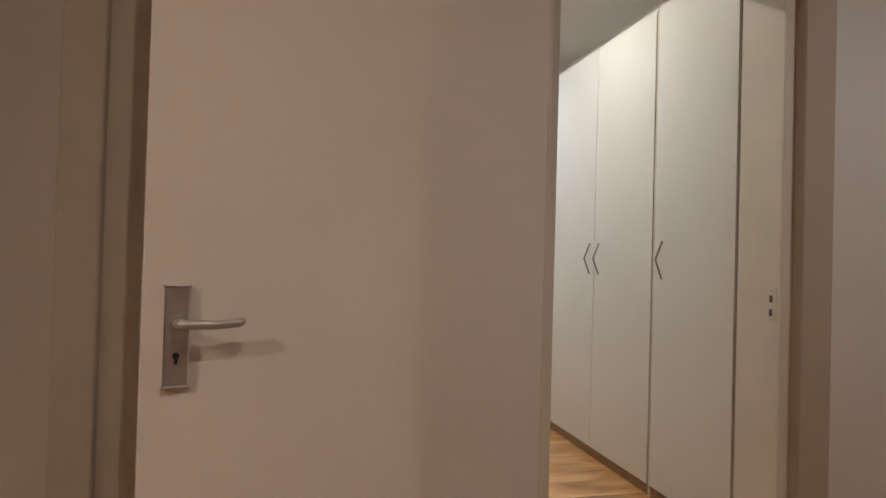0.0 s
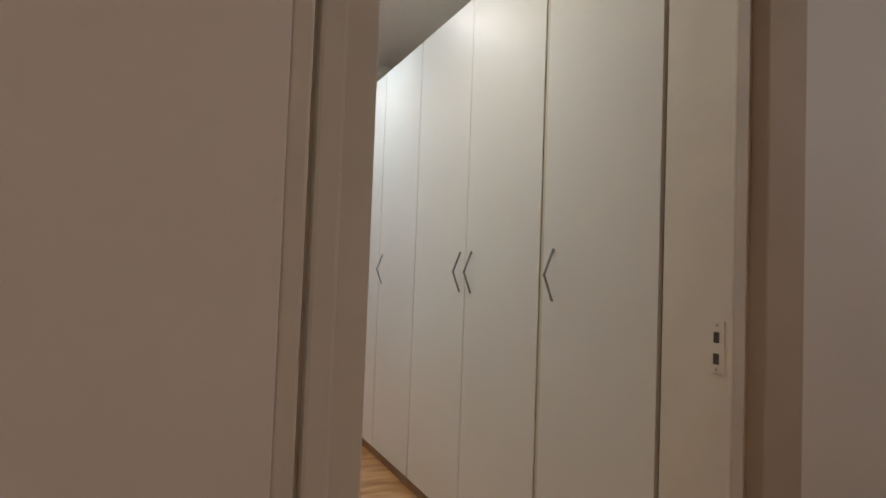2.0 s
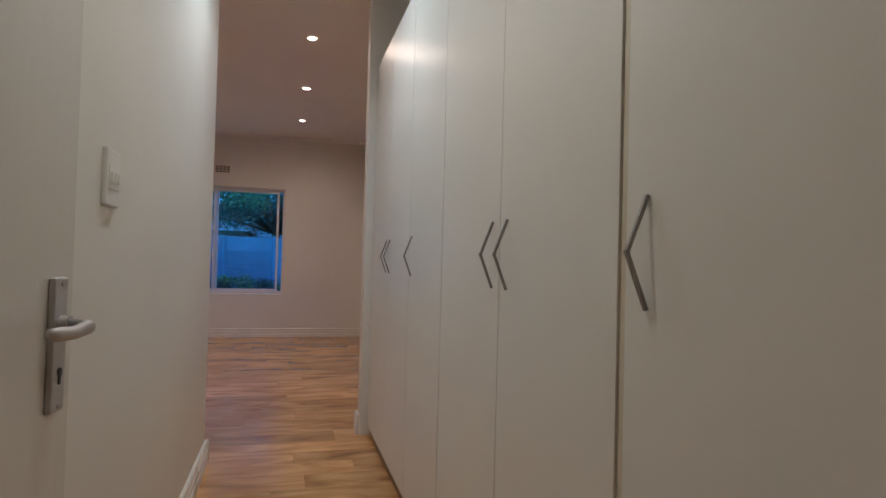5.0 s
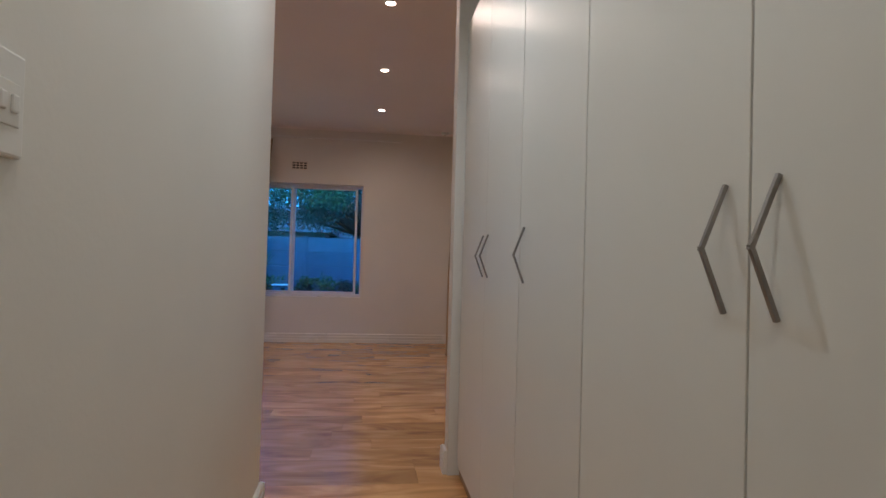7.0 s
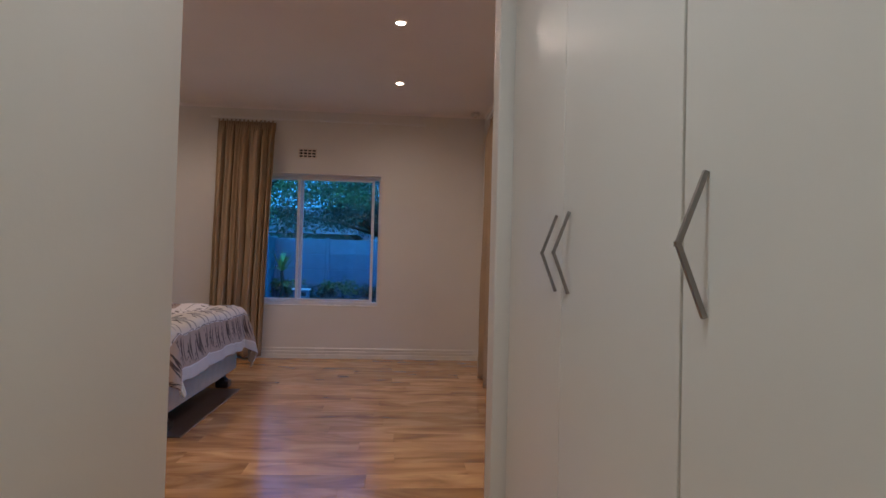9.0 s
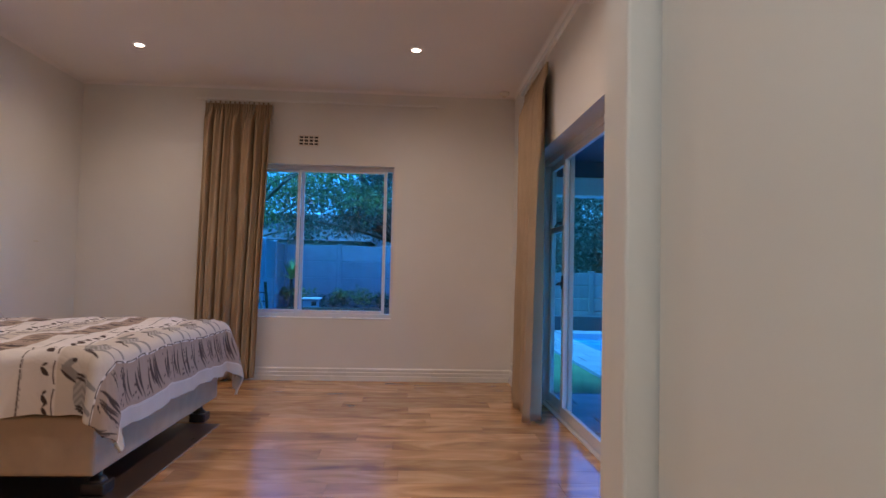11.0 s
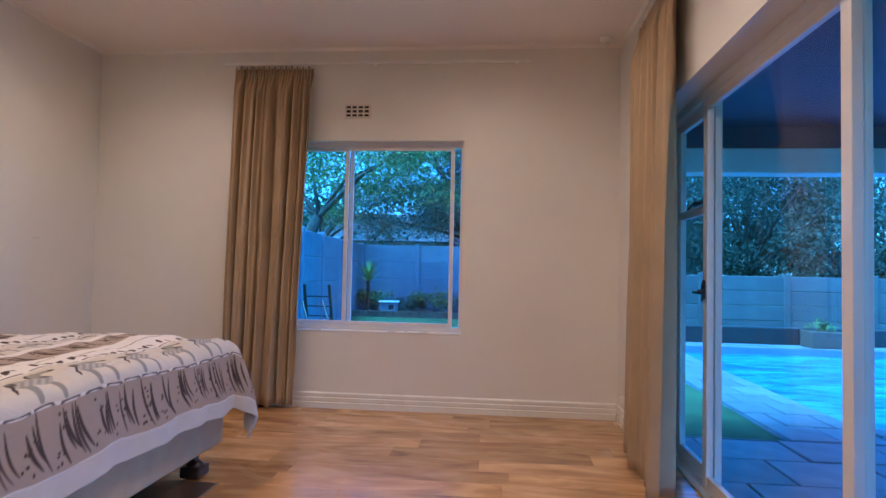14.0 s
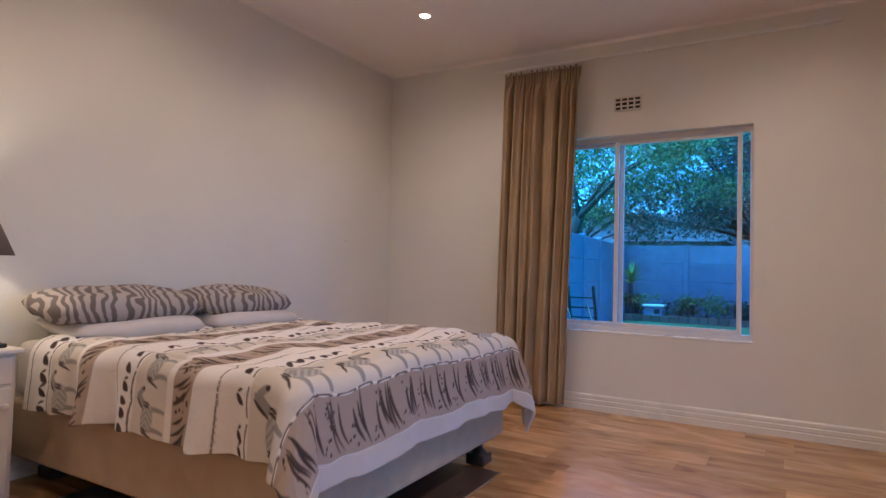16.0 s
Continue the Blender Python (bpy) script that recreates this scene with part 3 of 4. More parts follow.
# ---------- bed ----------
FABRIC = material("beige_base_fabric", (0.52, 0.40, 0.29), 0.85, vary=0.06, scale=12, bump=0.3, fine=500, spec=0.2)
LINEN = material("white_linen", (0.61, 0.56, 0.525), 0.85, vary=0.04, scale=9, bump=0.15, fine=300, spec=0.2)
DARK_SHEET = material("dark_brown_sheet", (0.085, 0.055, 0.042), 0.3, vary=0.2, scale=8)
DARKWOOD = material("dark_stained_wood", (0.035, 0.022, 0.018), 0.35, vary=0.25, scale=14)


def duvet_mat():
    """Printed cotton: the print is a colour layer of the cloth, with weave and crumples on top."""
    m = material("banded_printed_cotton", (0.6, 0.55, 0.5), 0.85, bump=0.0, spec=0.2)
    n, l = m.node_tree.nodes, m.node_tree.links
    b = n["Principled BSDF"]
    ink = n.new("ShaderNodeAttribute")
    ink.attribute_name = "print"
    l.new(ink.outputs["Color"], b.inputs["Base Color"])
    co = n.new("ShaderNodeTexCoord")
    wr, fine = n.new("ShaderNodeTexNoise"), n.new("ShaderNodeTexNoise")
    wr.inputs["Scale"].default_value, wr.inputs["Detail"].default_value, wr.inputs["Distortion"].default_value = 9.0, 3, 0.8
    fine.inputs["Scale"].default_value = 300.0
    b1, b2 = n.new("ShaderNodeBump"), n.new("ShaderNodeBump")
    b1.inputs["Strength"].default_value, b1.inputs["Distance"].default_value = 0.7, 0.014
    b2.inputs["Strength"].default_value, b2.inputs["Distance"].default_value = 0.2, 0.002
    for t, q in ((wr, b1), (fine, b2)):
        l.new(co.outputs["Object"], t.inputs["Vector"])
        l.new(t.outputs["Fac"], q.inputs["Height"])
    l.new(b1.outputs["Normal"], b2.inputs["Normal"])
    l.new(b2.outputs["Normal"], b.inputs["Normal"])
    return m


class Print:
    """Ink on cloth, laid down shape by shape over the places u (across the bed) and v (up from the hem)."""
    white, cream, tan, dark, grey = (0.80, 0.76, 0.74), (0.66, 0.60, 0.54), (0.44, 0.34, 0.28), (0.07, 0.05, 0.048), (0.31, 0.29, 0.28)

    def __init__(self, u, v, seed):
        self.u, self.v = u, v
        self.col = np.tile(np.array(self.white), (len(u), 1))
        self.rnd = random.Random(seed)

    def near(self, u, v, r):
        return np.nonzero((np.abs(self.u - u) < r) & (np.abs(self.v - v) < r))[0]

    def ink(self, idx, cover, colour):
        f = np.clip(cover, 0, 1)[:, None]
        self.col[idx] = self.col[idx] * (1 - f) + np.array(colour) * f

    def band(self, v0, v1, colour):
        f = np.clip((self.v - v0) / 0.004, 0, 1) * np.clip((v1 - self.v) / 0.004, 0, 1)
        self.ink(np.arange(len(self.u)), f, colour)

    def stroke(self, a, b, w, colour, taper=True):
        """A brush stroke from a to b, fat in the middle."""
        a, b = np.array(a), np.array(b)
        d = b - a
        L = float(np.hypot(*d))
        idx = self.near(*(a + b) / 2, L / 2 + w + 0.01)
        if not len(idx):
            return
        q = np.stack([self.u[idx], self.v[idx]], 1) - a
        t = np.clip(q @ d / (L * L), 0, 1)
        bend = 0.07 * L * np.sin(np.pi * t)
        n = np.array([-d[1], d[0]]) / L
        dist = np.abs((q - t[:, None] * d) @ n - bend) + np.abs(q @ d / L - t * L)
        half = w * (0.25 + 0.75 * np.sin(np.pi * t) ** 0.7) if taper else w + 0 * t
        self.ink(idx, (half - dist) / 0.004 + 0.5, colour)

    def blob(self, u, v, ru, rv, colour, stripes=0.0):
        idx = self.near(u, v, max(ru, rv) + 0.01)
        if len(idx):
            a, b = (self.u[idx] - u) / ru, (self.v[idx] - v) / rv
            f = (1 - np.hypot(a, b)) * min(ru, rv) / 0.004 + 0.5
            if stripes:
                f = np.clip(f, 0, 1) * (0.5 + 0.5 * np.sin(self.u[idx] * stripes + 9 * np.abs(b)))
            self.ink(idx, f, colour)

    def streaks(self, v0, v1, u_end, lean):
        """Grass blades in clumps, with dots between them."""
        r, u = self.rnd, 0.0
        while u < u_end:
            for _ in range(r.choice((3, 4, 5, 6))):
                h = (v1 - v0) * r.uniform(0.55, 0.95)
                b = r.uniform(v0 + 0.008, v1 - h)
                t = lean * h * r.uniform(0.7, 1.3)
                self.stroke((u, b), (u - t, b + h), r.uniform(0.004, 0.009), self.dark)
                u += r.uniform(0.014, 0.024)
            for _ in range(r.choice((7, 9, 12))):
                self.blob(u + r.uniform(-0.01, 0.055), r.uniform(v0 + 0.015, v1 - 0.015), r.uniform(0.004, 0.0075), r.uniform(0.005, 0.008), self.dark)
            u += r.uniform(0.055, 0.085)

    def zebra(self, u, v, s, face):
        def at(a, b):
            return u + a * s * face, v + b * s
        g, d = self.grey, self.dark
        for a, k in ((-0.050, 0.006), (-0.036, -0.004), (0.034, 0.004), (0.046, -0.006)):
            self.stroke(at(a, 0.075), at(a + k, 0.0), 0.006 * s, g, False)
        self.blob(*at(0, 0.088), 0.066 * s, 0.034 * s, g)
        self.stroke(at(0.045, 0.098), at(0.082, 0.150), 0.017 * s, g, False)
        self.stroke(at(0.080, 0.150), at(0.112, 0.124), 0.012 * s, g, False)
        self.stroke(at(-0.062, 0.100), at(-0.082, 0.045), 0.005 * s, d)
        self.blob(*at(0, 0.088), 0.064 * s, 0.032 * s, (0.50, 0.46, 0.43), 230 / s)
        self.stroke(at(0.034, 0.112), at(0.074, 0.164), 0.005 * s, d)
        for a in (-0.055, -0.045, 0.05, 0.062):
            self.stroke(at(a, 0.112), at(a - 0.008, 0.078), 0.0045 * s, d)
        self.blob(*at(0.112, 0.122), 0.008 * s, 0.008 * s, d)

    def dashes(self, v0, v1, u_end):
        r, u = self.rnd, 0.0
        while u < u_end:
            if r.random() < 0.8:
                h = r.uniform(0.6, 1.0) * (v1 - v0)
                self.stroke((u, v0 + 0.003), (u + r.uniform(0.024, 0.04), v0 + h), r.uniform(0.012, 0.018), self.dark)
                if r.random() < 0.5:
                    self.stroke((u + 0.040, v0 + 0.9 * h), (u + 0.052, v0 + 0.008), 0.006, self.dark)
            u += r.uniform(0.05, 0.075)

    def line(self, v, w, u_end, step):
        r, u = self.rnd, 0.0
        while u < u_end:
            self.stroke((u, v + r.uniform(-0.002, 0.002)), (u + step * r.uniform(0.7, 1.05), v + r.uniform(-0.002, 0.002)), w, self.dark, False)
            u += step * 1.05


def duvet_print(u, v, width):
    p = Print(u, v, 21)
    p.band(0.085, 0.305, p.tan)
    p.streaks(0.09, 0.30, width, 0.42)
    p.line(0.307, 0.0042, width, 0.11)
    p.band(0.313, 0.560, p.cream)
    for k in range(9):
        p.zebra(0.10 + k * 0.285, 0.325, 1.32, 1)
    p.line(0.566, 0.0035, width, 0.13)
    for o in (0.0, 0.622, 1.24):
        p.dashes(0.594 + o, 0.644 + o, width)
        p.line(0.712 + o, 0.0032, width, 0.022)
        p.band(0.838 + o, 0.965 + o, p.tan)
        p.streaks(0.842 + o, 0.962 + o, width, 0.6)
        p.band(0.995 + o, 1.178 + o, p.cream)
        for k in range(13):
            p.zebra(0.07 + k * 0.195, 1.005 + o, 0.95, 1)
        p.line(1.187 + o, 0.0042, width, 0.12)
    return p.col


def zebra_mat():
    m = material("zebra_print_cotton", (0.6, 0.54, 0.5), 0.85, bump=0.2, fine=300, spec=0.2)
    n, l = m.node_tree.nodes, m.node_tree.links
    co = n.new("ShaderNodeTexCoord")
    mp = n.new("ShaderNodeMapping")
    mp.inputs["Rotation"].default_value = (0, 0, 0.35)
    l.new(co.outputs["Object"], mp.inputs["Vector"])
    w = n.new("ShaderNodeTexWave")
    w.bands_direction = 'Y'
    w.inputs["Scale"].default_value, w.inputs["Distortion"].default_value, w.inputs["Detail"].default_value, w.inputs["Detail Scale"].default_value = 6.5, 14.0, 2.0, 0.8
    l.new(mp.outputs[0], w.inputs["Vector"])
    r = n.new("ShaderNodeValToRGB")
    r.color_ramp.elements[0].position, r.color_ramp.elements[0].color = 0.36, (0.16, 0.135, 0.13, 1)
    r.color_ramp.elements[1].position, r.color_ramp.elements[1].color = 0.62, (0.42, 0.37, 0.345, 1)
    l.new(w.outputs["Fac"], r.inputs["Fac"])
    l.new(r.outputs["Color"], n["Principled BSDF"].inputs["Base Color"])
    return m


DUVET, ZEBRA = duvet_mat(), zebra_mat()
BX0, BX1, BY0, BY1 = WEST + 0.03, -0.225, 7.0, 8.73


def make_bed():
    bed = thing("bed", (BX1, BY1, 0), "made double bed on a beige upholstered base with dark legs", "bed")
    off = Matrix.Translation((-BX1, -BY1, 0))

    def put(n, bm, m, lab="", smooth=False):
        bmesh.ops.transform(bm, matrix=off, verts=bm.verts)
        return part(n, bm, m, bed, lab, smooth)
    put("base", box(BX0, BX1, BY0, BY1, 0.135, 0.41, 0.018, seg=3), FABRIC, "beige fabric-covered bed base")
    # Shade beneath the beige base, put in as a near-black sheet.
    put("underside", box(BX0 + 0.02, BX1 - 0.02, BY0 + 0.02, BY1 - 0.02, 0.129, 0.136), DARKM, "near-black sheet that paints the shade under the base")
    put("mattress", box(BX0, BX1 - 0.01, BY0 + 0.01, BY1 - 0.01, 0.412, 0.685, 0.05, seg=4), LINEN, "white mattress")
    for x in (BX0 + 0.12, BX1 - 0.06):
        for y in (BY0 + 0.16, BY1 - 0.20):
            bm = lathe([(0.020, 0.136), (0.026, 0.126), (0.019, 0.112), (0.022, 0.095), (0.040, 0.078), (0.047, 0.06)], (x, y, 0), 18)
            box(x - 0.056, x + 0.056, y - 0.056, y + 0.056, 0.009, 0.068, 0.010, bm)
            put("leg", bm, DARKWOOD, "dark turned wooden leg")


make_bed()
# Thin brown sheet and paler strip added to darken the floor under the bed.
mat = thing("under_bed_sheet", (-0.12, 7.0, 0), "thin dark brown sheet with a paler edge, added on the floor under the bed", "floor board")
part("board", box(-1.55, 0.0, 0.02, 1.46, 0.0008, 0.008, 0.002), DARK_SHEET, mat)
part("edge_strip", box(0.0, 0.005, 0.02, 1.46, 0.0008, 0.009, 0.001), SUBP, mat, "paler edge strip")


def make_duvet():
    """Cloth over the mattress: hangs at the foot and both sides, the far foot corner drooping lowest."""
    foot, near, far, top = 0.42, 0.34, 0.36, 0.712
    x_foot, y_near, y_far, x_head = BX1 - 0.02, BY0 + 0.03, BY1 - 0.05, BX0 + 0.27
    lv, lu = foot + (x_foot - x_head), near + far + (y_far - y_near)
    nv, nu = 370, 460
    r = 0.082

    def fold(s):
        """Distance past an edge -> (out, down) round a soft edge."""
        if s <= 0:
            return 0.0, 0.0
        a = min(s / r, math.pi / 2)
        rest = max(0.0, s - r * math.pi / 2)
        return r * math.sin(a) + 0.08 * rest, r * (1 - math.cos(a)) + rest
    bm = bmesh.new()
    ink = bm.verts.layers.float_color.new("print")
    hem = bm.verts.layers.float.new("hem")
    g, us, vs = [], [], []
    for j in range(nv + 1):
        v = lv * j / nv
        row = []
        for i in range(nu + 1):
            u = lu * i / nu
            dv, dn, df = max(0.0, foot - v), max(0.0, near - u), max(0.0, u - (lu - far))
            du = max(dn, df)
            far_off = math.hypot(dv, du)
            reach = far_off if far_off < 0.38 else 0.38 + (0.55 if dn > 0 else 1.0) * (far_off - 0.38)
            if df > 0:
                reach += 0.2 * min(dv, df)
            out, down = fold(reach)
            if dv > 0 and du > 0:
                out += (0.42 * min(dv, du) if dn > 0 else 0.12 * min(1.0, min(dv, du) / 0.18)) + 0.03 * math.sin(6 * math.atan2(du, dv)) * min(dv, du) / 0.3
            ca, sa = (dv / far_off, du / far_off) if far_off > 0 else (0.0, 0.0)
            x = (x_foot if dv > 0 else x_foot - (v - foot)) + out * ca
            y = y_near - out * sa if dn > 0 else y_far + out * sa if df > 0 else y_near + (u - near)
            z = top - down
            p = Vector((u * 2.2, v * 2.2, 0.3))
            w = noise.noise(p) * 0.022 + noise.noise(p * 2.7) * 0.013 + noise.noise(p * 6.1) * 0.005 + noise.noise(Vector((u * 7, v * 3, 2.0))) * 0.006
            puff = 0.006 * math.sin(v * 20.0) + 0.010 * abs(math.sin(u * 6.1 + 2 * noise.noise(Vector((u, v * 2, 5))))) if far_off == 0 else 0.0
            fx = noise.noise(Vector((u * 5, 1.7, 0))) * 0.12 * dv
            fy = noise.noise(Vector((v * 7, 9.1, 0))) * 0.24 * du
            z = max(z + w + puff, 0.10)
            vert = bm.verts.new((x + fx, y + (fy if df > 0 else -fy), z))
            vert[hem] = 1.0 if (v < 0.085 or u > lu - 0.085) else 0.0
            us.append(u)
            vs.append(v)
            row.append(vert)
        g.append(row)
    for a, b in zip(g, g[1:]):
        for i in range(nu):
            bm.faces.new((a[i], a[i + 1], b[i + 1], b[i]))
    for row, cols in zip(g, duvet_print(np.array(us), np.array(vs), lu).reshape(nv + 1, nu + 1, 3)):
        for vert, c in zip(row, cols):
            vert[ink] = (*c, 1.0)
    # the printed cover and its plain border are two pieces of cloth
    d = thing("duvet", (BX1, BY1, 0.42), "cream, white and tan banded printed duvet spread over the bed", "duvet")
    rim = bm.copy()
    rl = rim.verts.layers.float["hem"]
    bmesh.ops.delete(rim, geom=[f for f in rim.faces if not all(q[rl] > 0.5 for q in f.verts)], context='FACES')
    bmesh.ops.delete(bm, geom=[f for f in bm.faces if all(q[hem] > 0.5 for q in f.verts)], context='FACES')
    for nm, m2, mat, lab in (("cover", bm, DUVET, ""), ("border", rim, LINEN, "plain white hem border")):
        bmesh.ops.transform(m2, matrix=Matrix.Translation((-BX1, -BY1, -0.42)), verts=m2.verts)
        ob = part(nm, m2, mat, d, lab, True)
        md = ob.modifiers.new("thickness", 'SOLIDIFY')
        md.thickness, md.offset = 0.022, -1


make_duvet()


def pillow(at, sx, sy, sz, mat, label, rz=0, seed=1):
    bm = bmesh.new()
    n = 22
    for side in (1, -1):
        g = []
        for i in range(n + 1):
            row = []
            for j in range(n + 1):
                a, b = i / n * 2 - 1, j / n * 2 - 1
                f = (max(0.0, 1 - abs(a) ** 2.6) * max(0.0, 1 - abs(b) ** 2.6)) ** 0.34
                w = noise.noise(Vector((a * 2.2 + seed, b * 2.2, side))) * 0.22
                row.append(bm.verts.new((a * sx / 2 * (1 - 0.12 * b ** 4), b * sy / 2 * (1 - 0.07 * a ** 4), side * sz / 2 * f * (1 + w))))
            g.append(row)
        for p, q in zip(g, g[1:]):
            for j in range(n):
                bm.faces.new((p[j], p[j + 1], q[j + 1], q[j]))
    bmesh.ops.remove_doubles(bm, verts=bm.verts, dist=0.0008)
    ob = mesh_ob("pillow", bm, mat, smooth=True)
    ob.matrix_world = pose(*at, 0, 8, rz)
    return tagged(ob, label, "pillow", "pillows at the head of the bed")


pillow((-1.86, 7.44, 0.755), 0.44, 0.76, 0.13, LINEN, "plain white pillow lying under a zebra-print pillow", 2, 2)
pillow((-1.86, 8.20, 0.755), 0.44, 0.72, 0.13, LINEN, "plain white pillow lying under a zebra-print pillow", -1, 3)
pillow((-1.885, 7.41, 0.855), 0.40, 0.84, 0.18, ZEBRA, "grey and cream zebra-print pillow lying on a white pillow", 3, 5)
pillow((-1.885, 8.17, 0.85), 0.40, 0.72, 0.17, ZEBRA, "grey and cream zebra-print pillow lying on a white pillow", -2, 7)


# ---------- bedside ----------
WHITEWOOD = material("white_painted_wood", (0.72, 0.68, 0.63), 0.35, vary=0.05, scale=9, bump=0.05, fine=60)
SHADE = material("grey_brown_lampshade", (0.16, 0.12, 0.105), 0.85, vary=0.08, bump=0.3, fine=300)
NX0, NX1, NY0, NY1, NZ = WEST + 0.03, -1.68, 6.40, 6.84, 0.70


def nightstand():
    s = thing("nightstand", (NX1, NY1, 0), "white-painted wooden nightstand with a drawer and a panelled door", "nightstand")
    off = Matrix.Translation((-NX1, -NY1, 0))

    def put(n, bm, m=WHITEWOOD, par=s, lab=""):
        bmesh.ops.transform(bm, matrix=off, verts=bm.verts)
        return part(n, bm, m, par, lab)
    put("body", box(NX0, NX1 - 0.012, NY0, NY1, 0.06, NZ - 0.02, 0.004))
    put("top", box(NX0, NX1 + 0.02, NY0 - 0.02, NY1 + 0.02, NZ - 0.02, NZ, 0.006))
    d = put("drawer", box(NX1 - 0.012, NX1 + 0.004, NY0 + 0.02, NY1 - 0.02, NZ - 0.15, NZ - 0.035, 0.005))
    k = put("door", box(NX1 - 0.012, NX1 + 0.004, NY0 + 0.02, NY1 - 0.02, 0.09, NZ - 0.165, 0.005))
    put("panel", box(NX1 + 0.002, NX1 + 0.009, NY0 + 0.08, NY1 - 0.08, 0.15, NZ - 0.22, 0.006), WHITEWOOD, k)
    for z, par, y in ((NZ - 0.093, d, (NY0 + NY1) / 2), (NZ - 0.24, k, NY1 - 0.05)):
        put("knob", tube([(NX1 + 0.004, y, z), (NX1 + 0.014, y, z), (NX1 + 0.022, y, z), (NX1 + 0.033, y, z), (NX1 + 0.038, y, z)], 0.01, 16, radii=[0.008, 0.007, 0.014, 0.015, 0.006]), WHITEWOOD, par, "round white knob")
    for x in (NX0 + 0.03, NX1 - 0.04):
        for y in (NY0 + 0.03, NY1 - 0.03):
            put("foot", box(x - 0.022, x + 0.022, y - 0.022, y + 0.022, 0, 0.062, 0.005))


nightstand()


def table_lamp():
    at = (-1.88, 6.68, NZ)
    t = thing("table_lamp", at, "table lamp with a dark tapered fabric shade, lit", "table lamp")
    part("base", lathe([(0.065, 0.0), (0.068, 0.012), (0.03, 0.03), (0.018, 0.06), (0.032, 0.12), (0.038, 0.18), (0.02, 0.25), (0.012, 0.29), (0.010, 0.40)], sides=28), DARKWOOD, t, "dark turned base", True)
    sh = bmesh.new()
    lathe([(0.205, 0.40), (0.10, 0.64)], sides=36, bm=sh, cap=False)
    so = part("shade", sh, SHADE, t, "", True)
    md = so.modifiers.new("thickness", 'SOLIDIFY')
    md.thickness = 0.003
    part("bulb", lathe([(0.012, 0.41), (0.016, 0.43), (0.03, 0.46), (0.028, 0.49), (0.012, 0.51)], sides=18), glow("warm_bulb", (1.0, 0.85, 0.66), 3.0), t, "glowing bulb", True)
    li = bpy.data.lights.new("bulb_light", 'POINT')
    li.energy, li.color, li.shadow_soft_size = 1.05, (1.0, 0.86, 0.68), 0.03
    lo = new("bulb_light", li)
    lo.parent = t
    lo.matrix_local = Matrix.Translation((0, 0, 0.535))


table_lamp()
rc = thing("remote_control", (-1.80, 6.80, NZ), "slim black remote control on the nightstand", "remote control")
part("case", box(-0.075, 0.075, -0.02, 0.02, 0.0, 0.018, 0.005), BLACK, rc)
for i in range(6):
    part("button", box(-0.05 + 0.018 * i, -0.04 + 0.018 * i, -0.006, 0.006, 0.0178, 0.0195), DARKM, rc)


# ---------- small wall things ----------
def air_vent():
    v = thing("air_vent", (0.13, NORTH, 2.41), "painted air vent with three rows of dark slots", "air vent")
    part("backing", box(-0.102, 0.102, -0.003, 0.0005, -0.055, 0.055), DARKM, v, "dark backing")
    for z in (-0.049, -0.0175, 0.0175, 0.049):
        part("bar", box(-0.106, 0.106, -0.011, 0.001, z - 0.006, z + 0.006, 0.001), CERAMIC, v)
    for x in (-0.1, -0.05, 0.0, 0.05, 0.1):
        part("bar", box(x - 0.0065, x + 0.0065, -0.0095, 0.001, -0.054, 0.054, 0.001), CERAMIC, v)


air_vent()


def light_switch():
    s = thing("light_switch", (LEFTX, 2.72, 1.33), "white light switch plate with three toggles", "light switch")
    part("plate", box(-0.001, 0.012, -0.055, 0.055, -0.066, 0.066, 0.004), PLASTIC, s)
    part("insert", box(0.011, 0.014, -0.042, 0.042, -0.028, 0.028, 0.002), PLASTIC, s)
    for y in (-0.026, 0.0, 0.026):
        part("toggle", box(0.013, 0.019, y - 0.007, y + 0.007, -0.012, 0.012, 0.003), PLASTIC, s)


light_switch()


def motion_detector():
    s = thing("alarm_sensor", (2.10, NORTH - 0.12, H), "small white alarm sensor on the ceiling", "alarm sensor")
    part("housing", lathe([(0.05, 0.0), (0.05, -0.012), (0.042, -0.03), (0.02, -0.036)], sides=28), PLASTIC, s, "", True)
    part("lens", lathe([(0.022, -0.035), (0.015, -0.046), (0.004, -0.05)], sides=20), CERAMIC, s, "dull lens", True)


motion_detector()


def wall_socket():
    s = thing("wall_socket", (EAST, 9.93, 0.22), "white wall socket with a short cable", "wall socket")
    part("plate", box(-0.010, 0.001, -0.035, 0.035, -0.05, 0.05, 0.003), PLASTIC, s)
    part("plug", box(-0.045, -0.008, -0.02, 0.02, -0.03, 0.012, 0.006), PLASTIC, s, "white plug")
    part("cable", tube([(-0.04, 0, -0.02), (-0.06, 0.005, -0.06), (-0.045, 0.02, -0.13), (-0.03, 0.04, -0.19)], 0.004, 8), PLASTIC, s, "thin white cable", True)


wall_socket()
structure("trim", box(WEST - 0.001, WEST + 0.0015, 9.53, 9.60, 1.298, 1.306), CUPSIDE, "faint scuff on the bedroom wall", "wall mark")


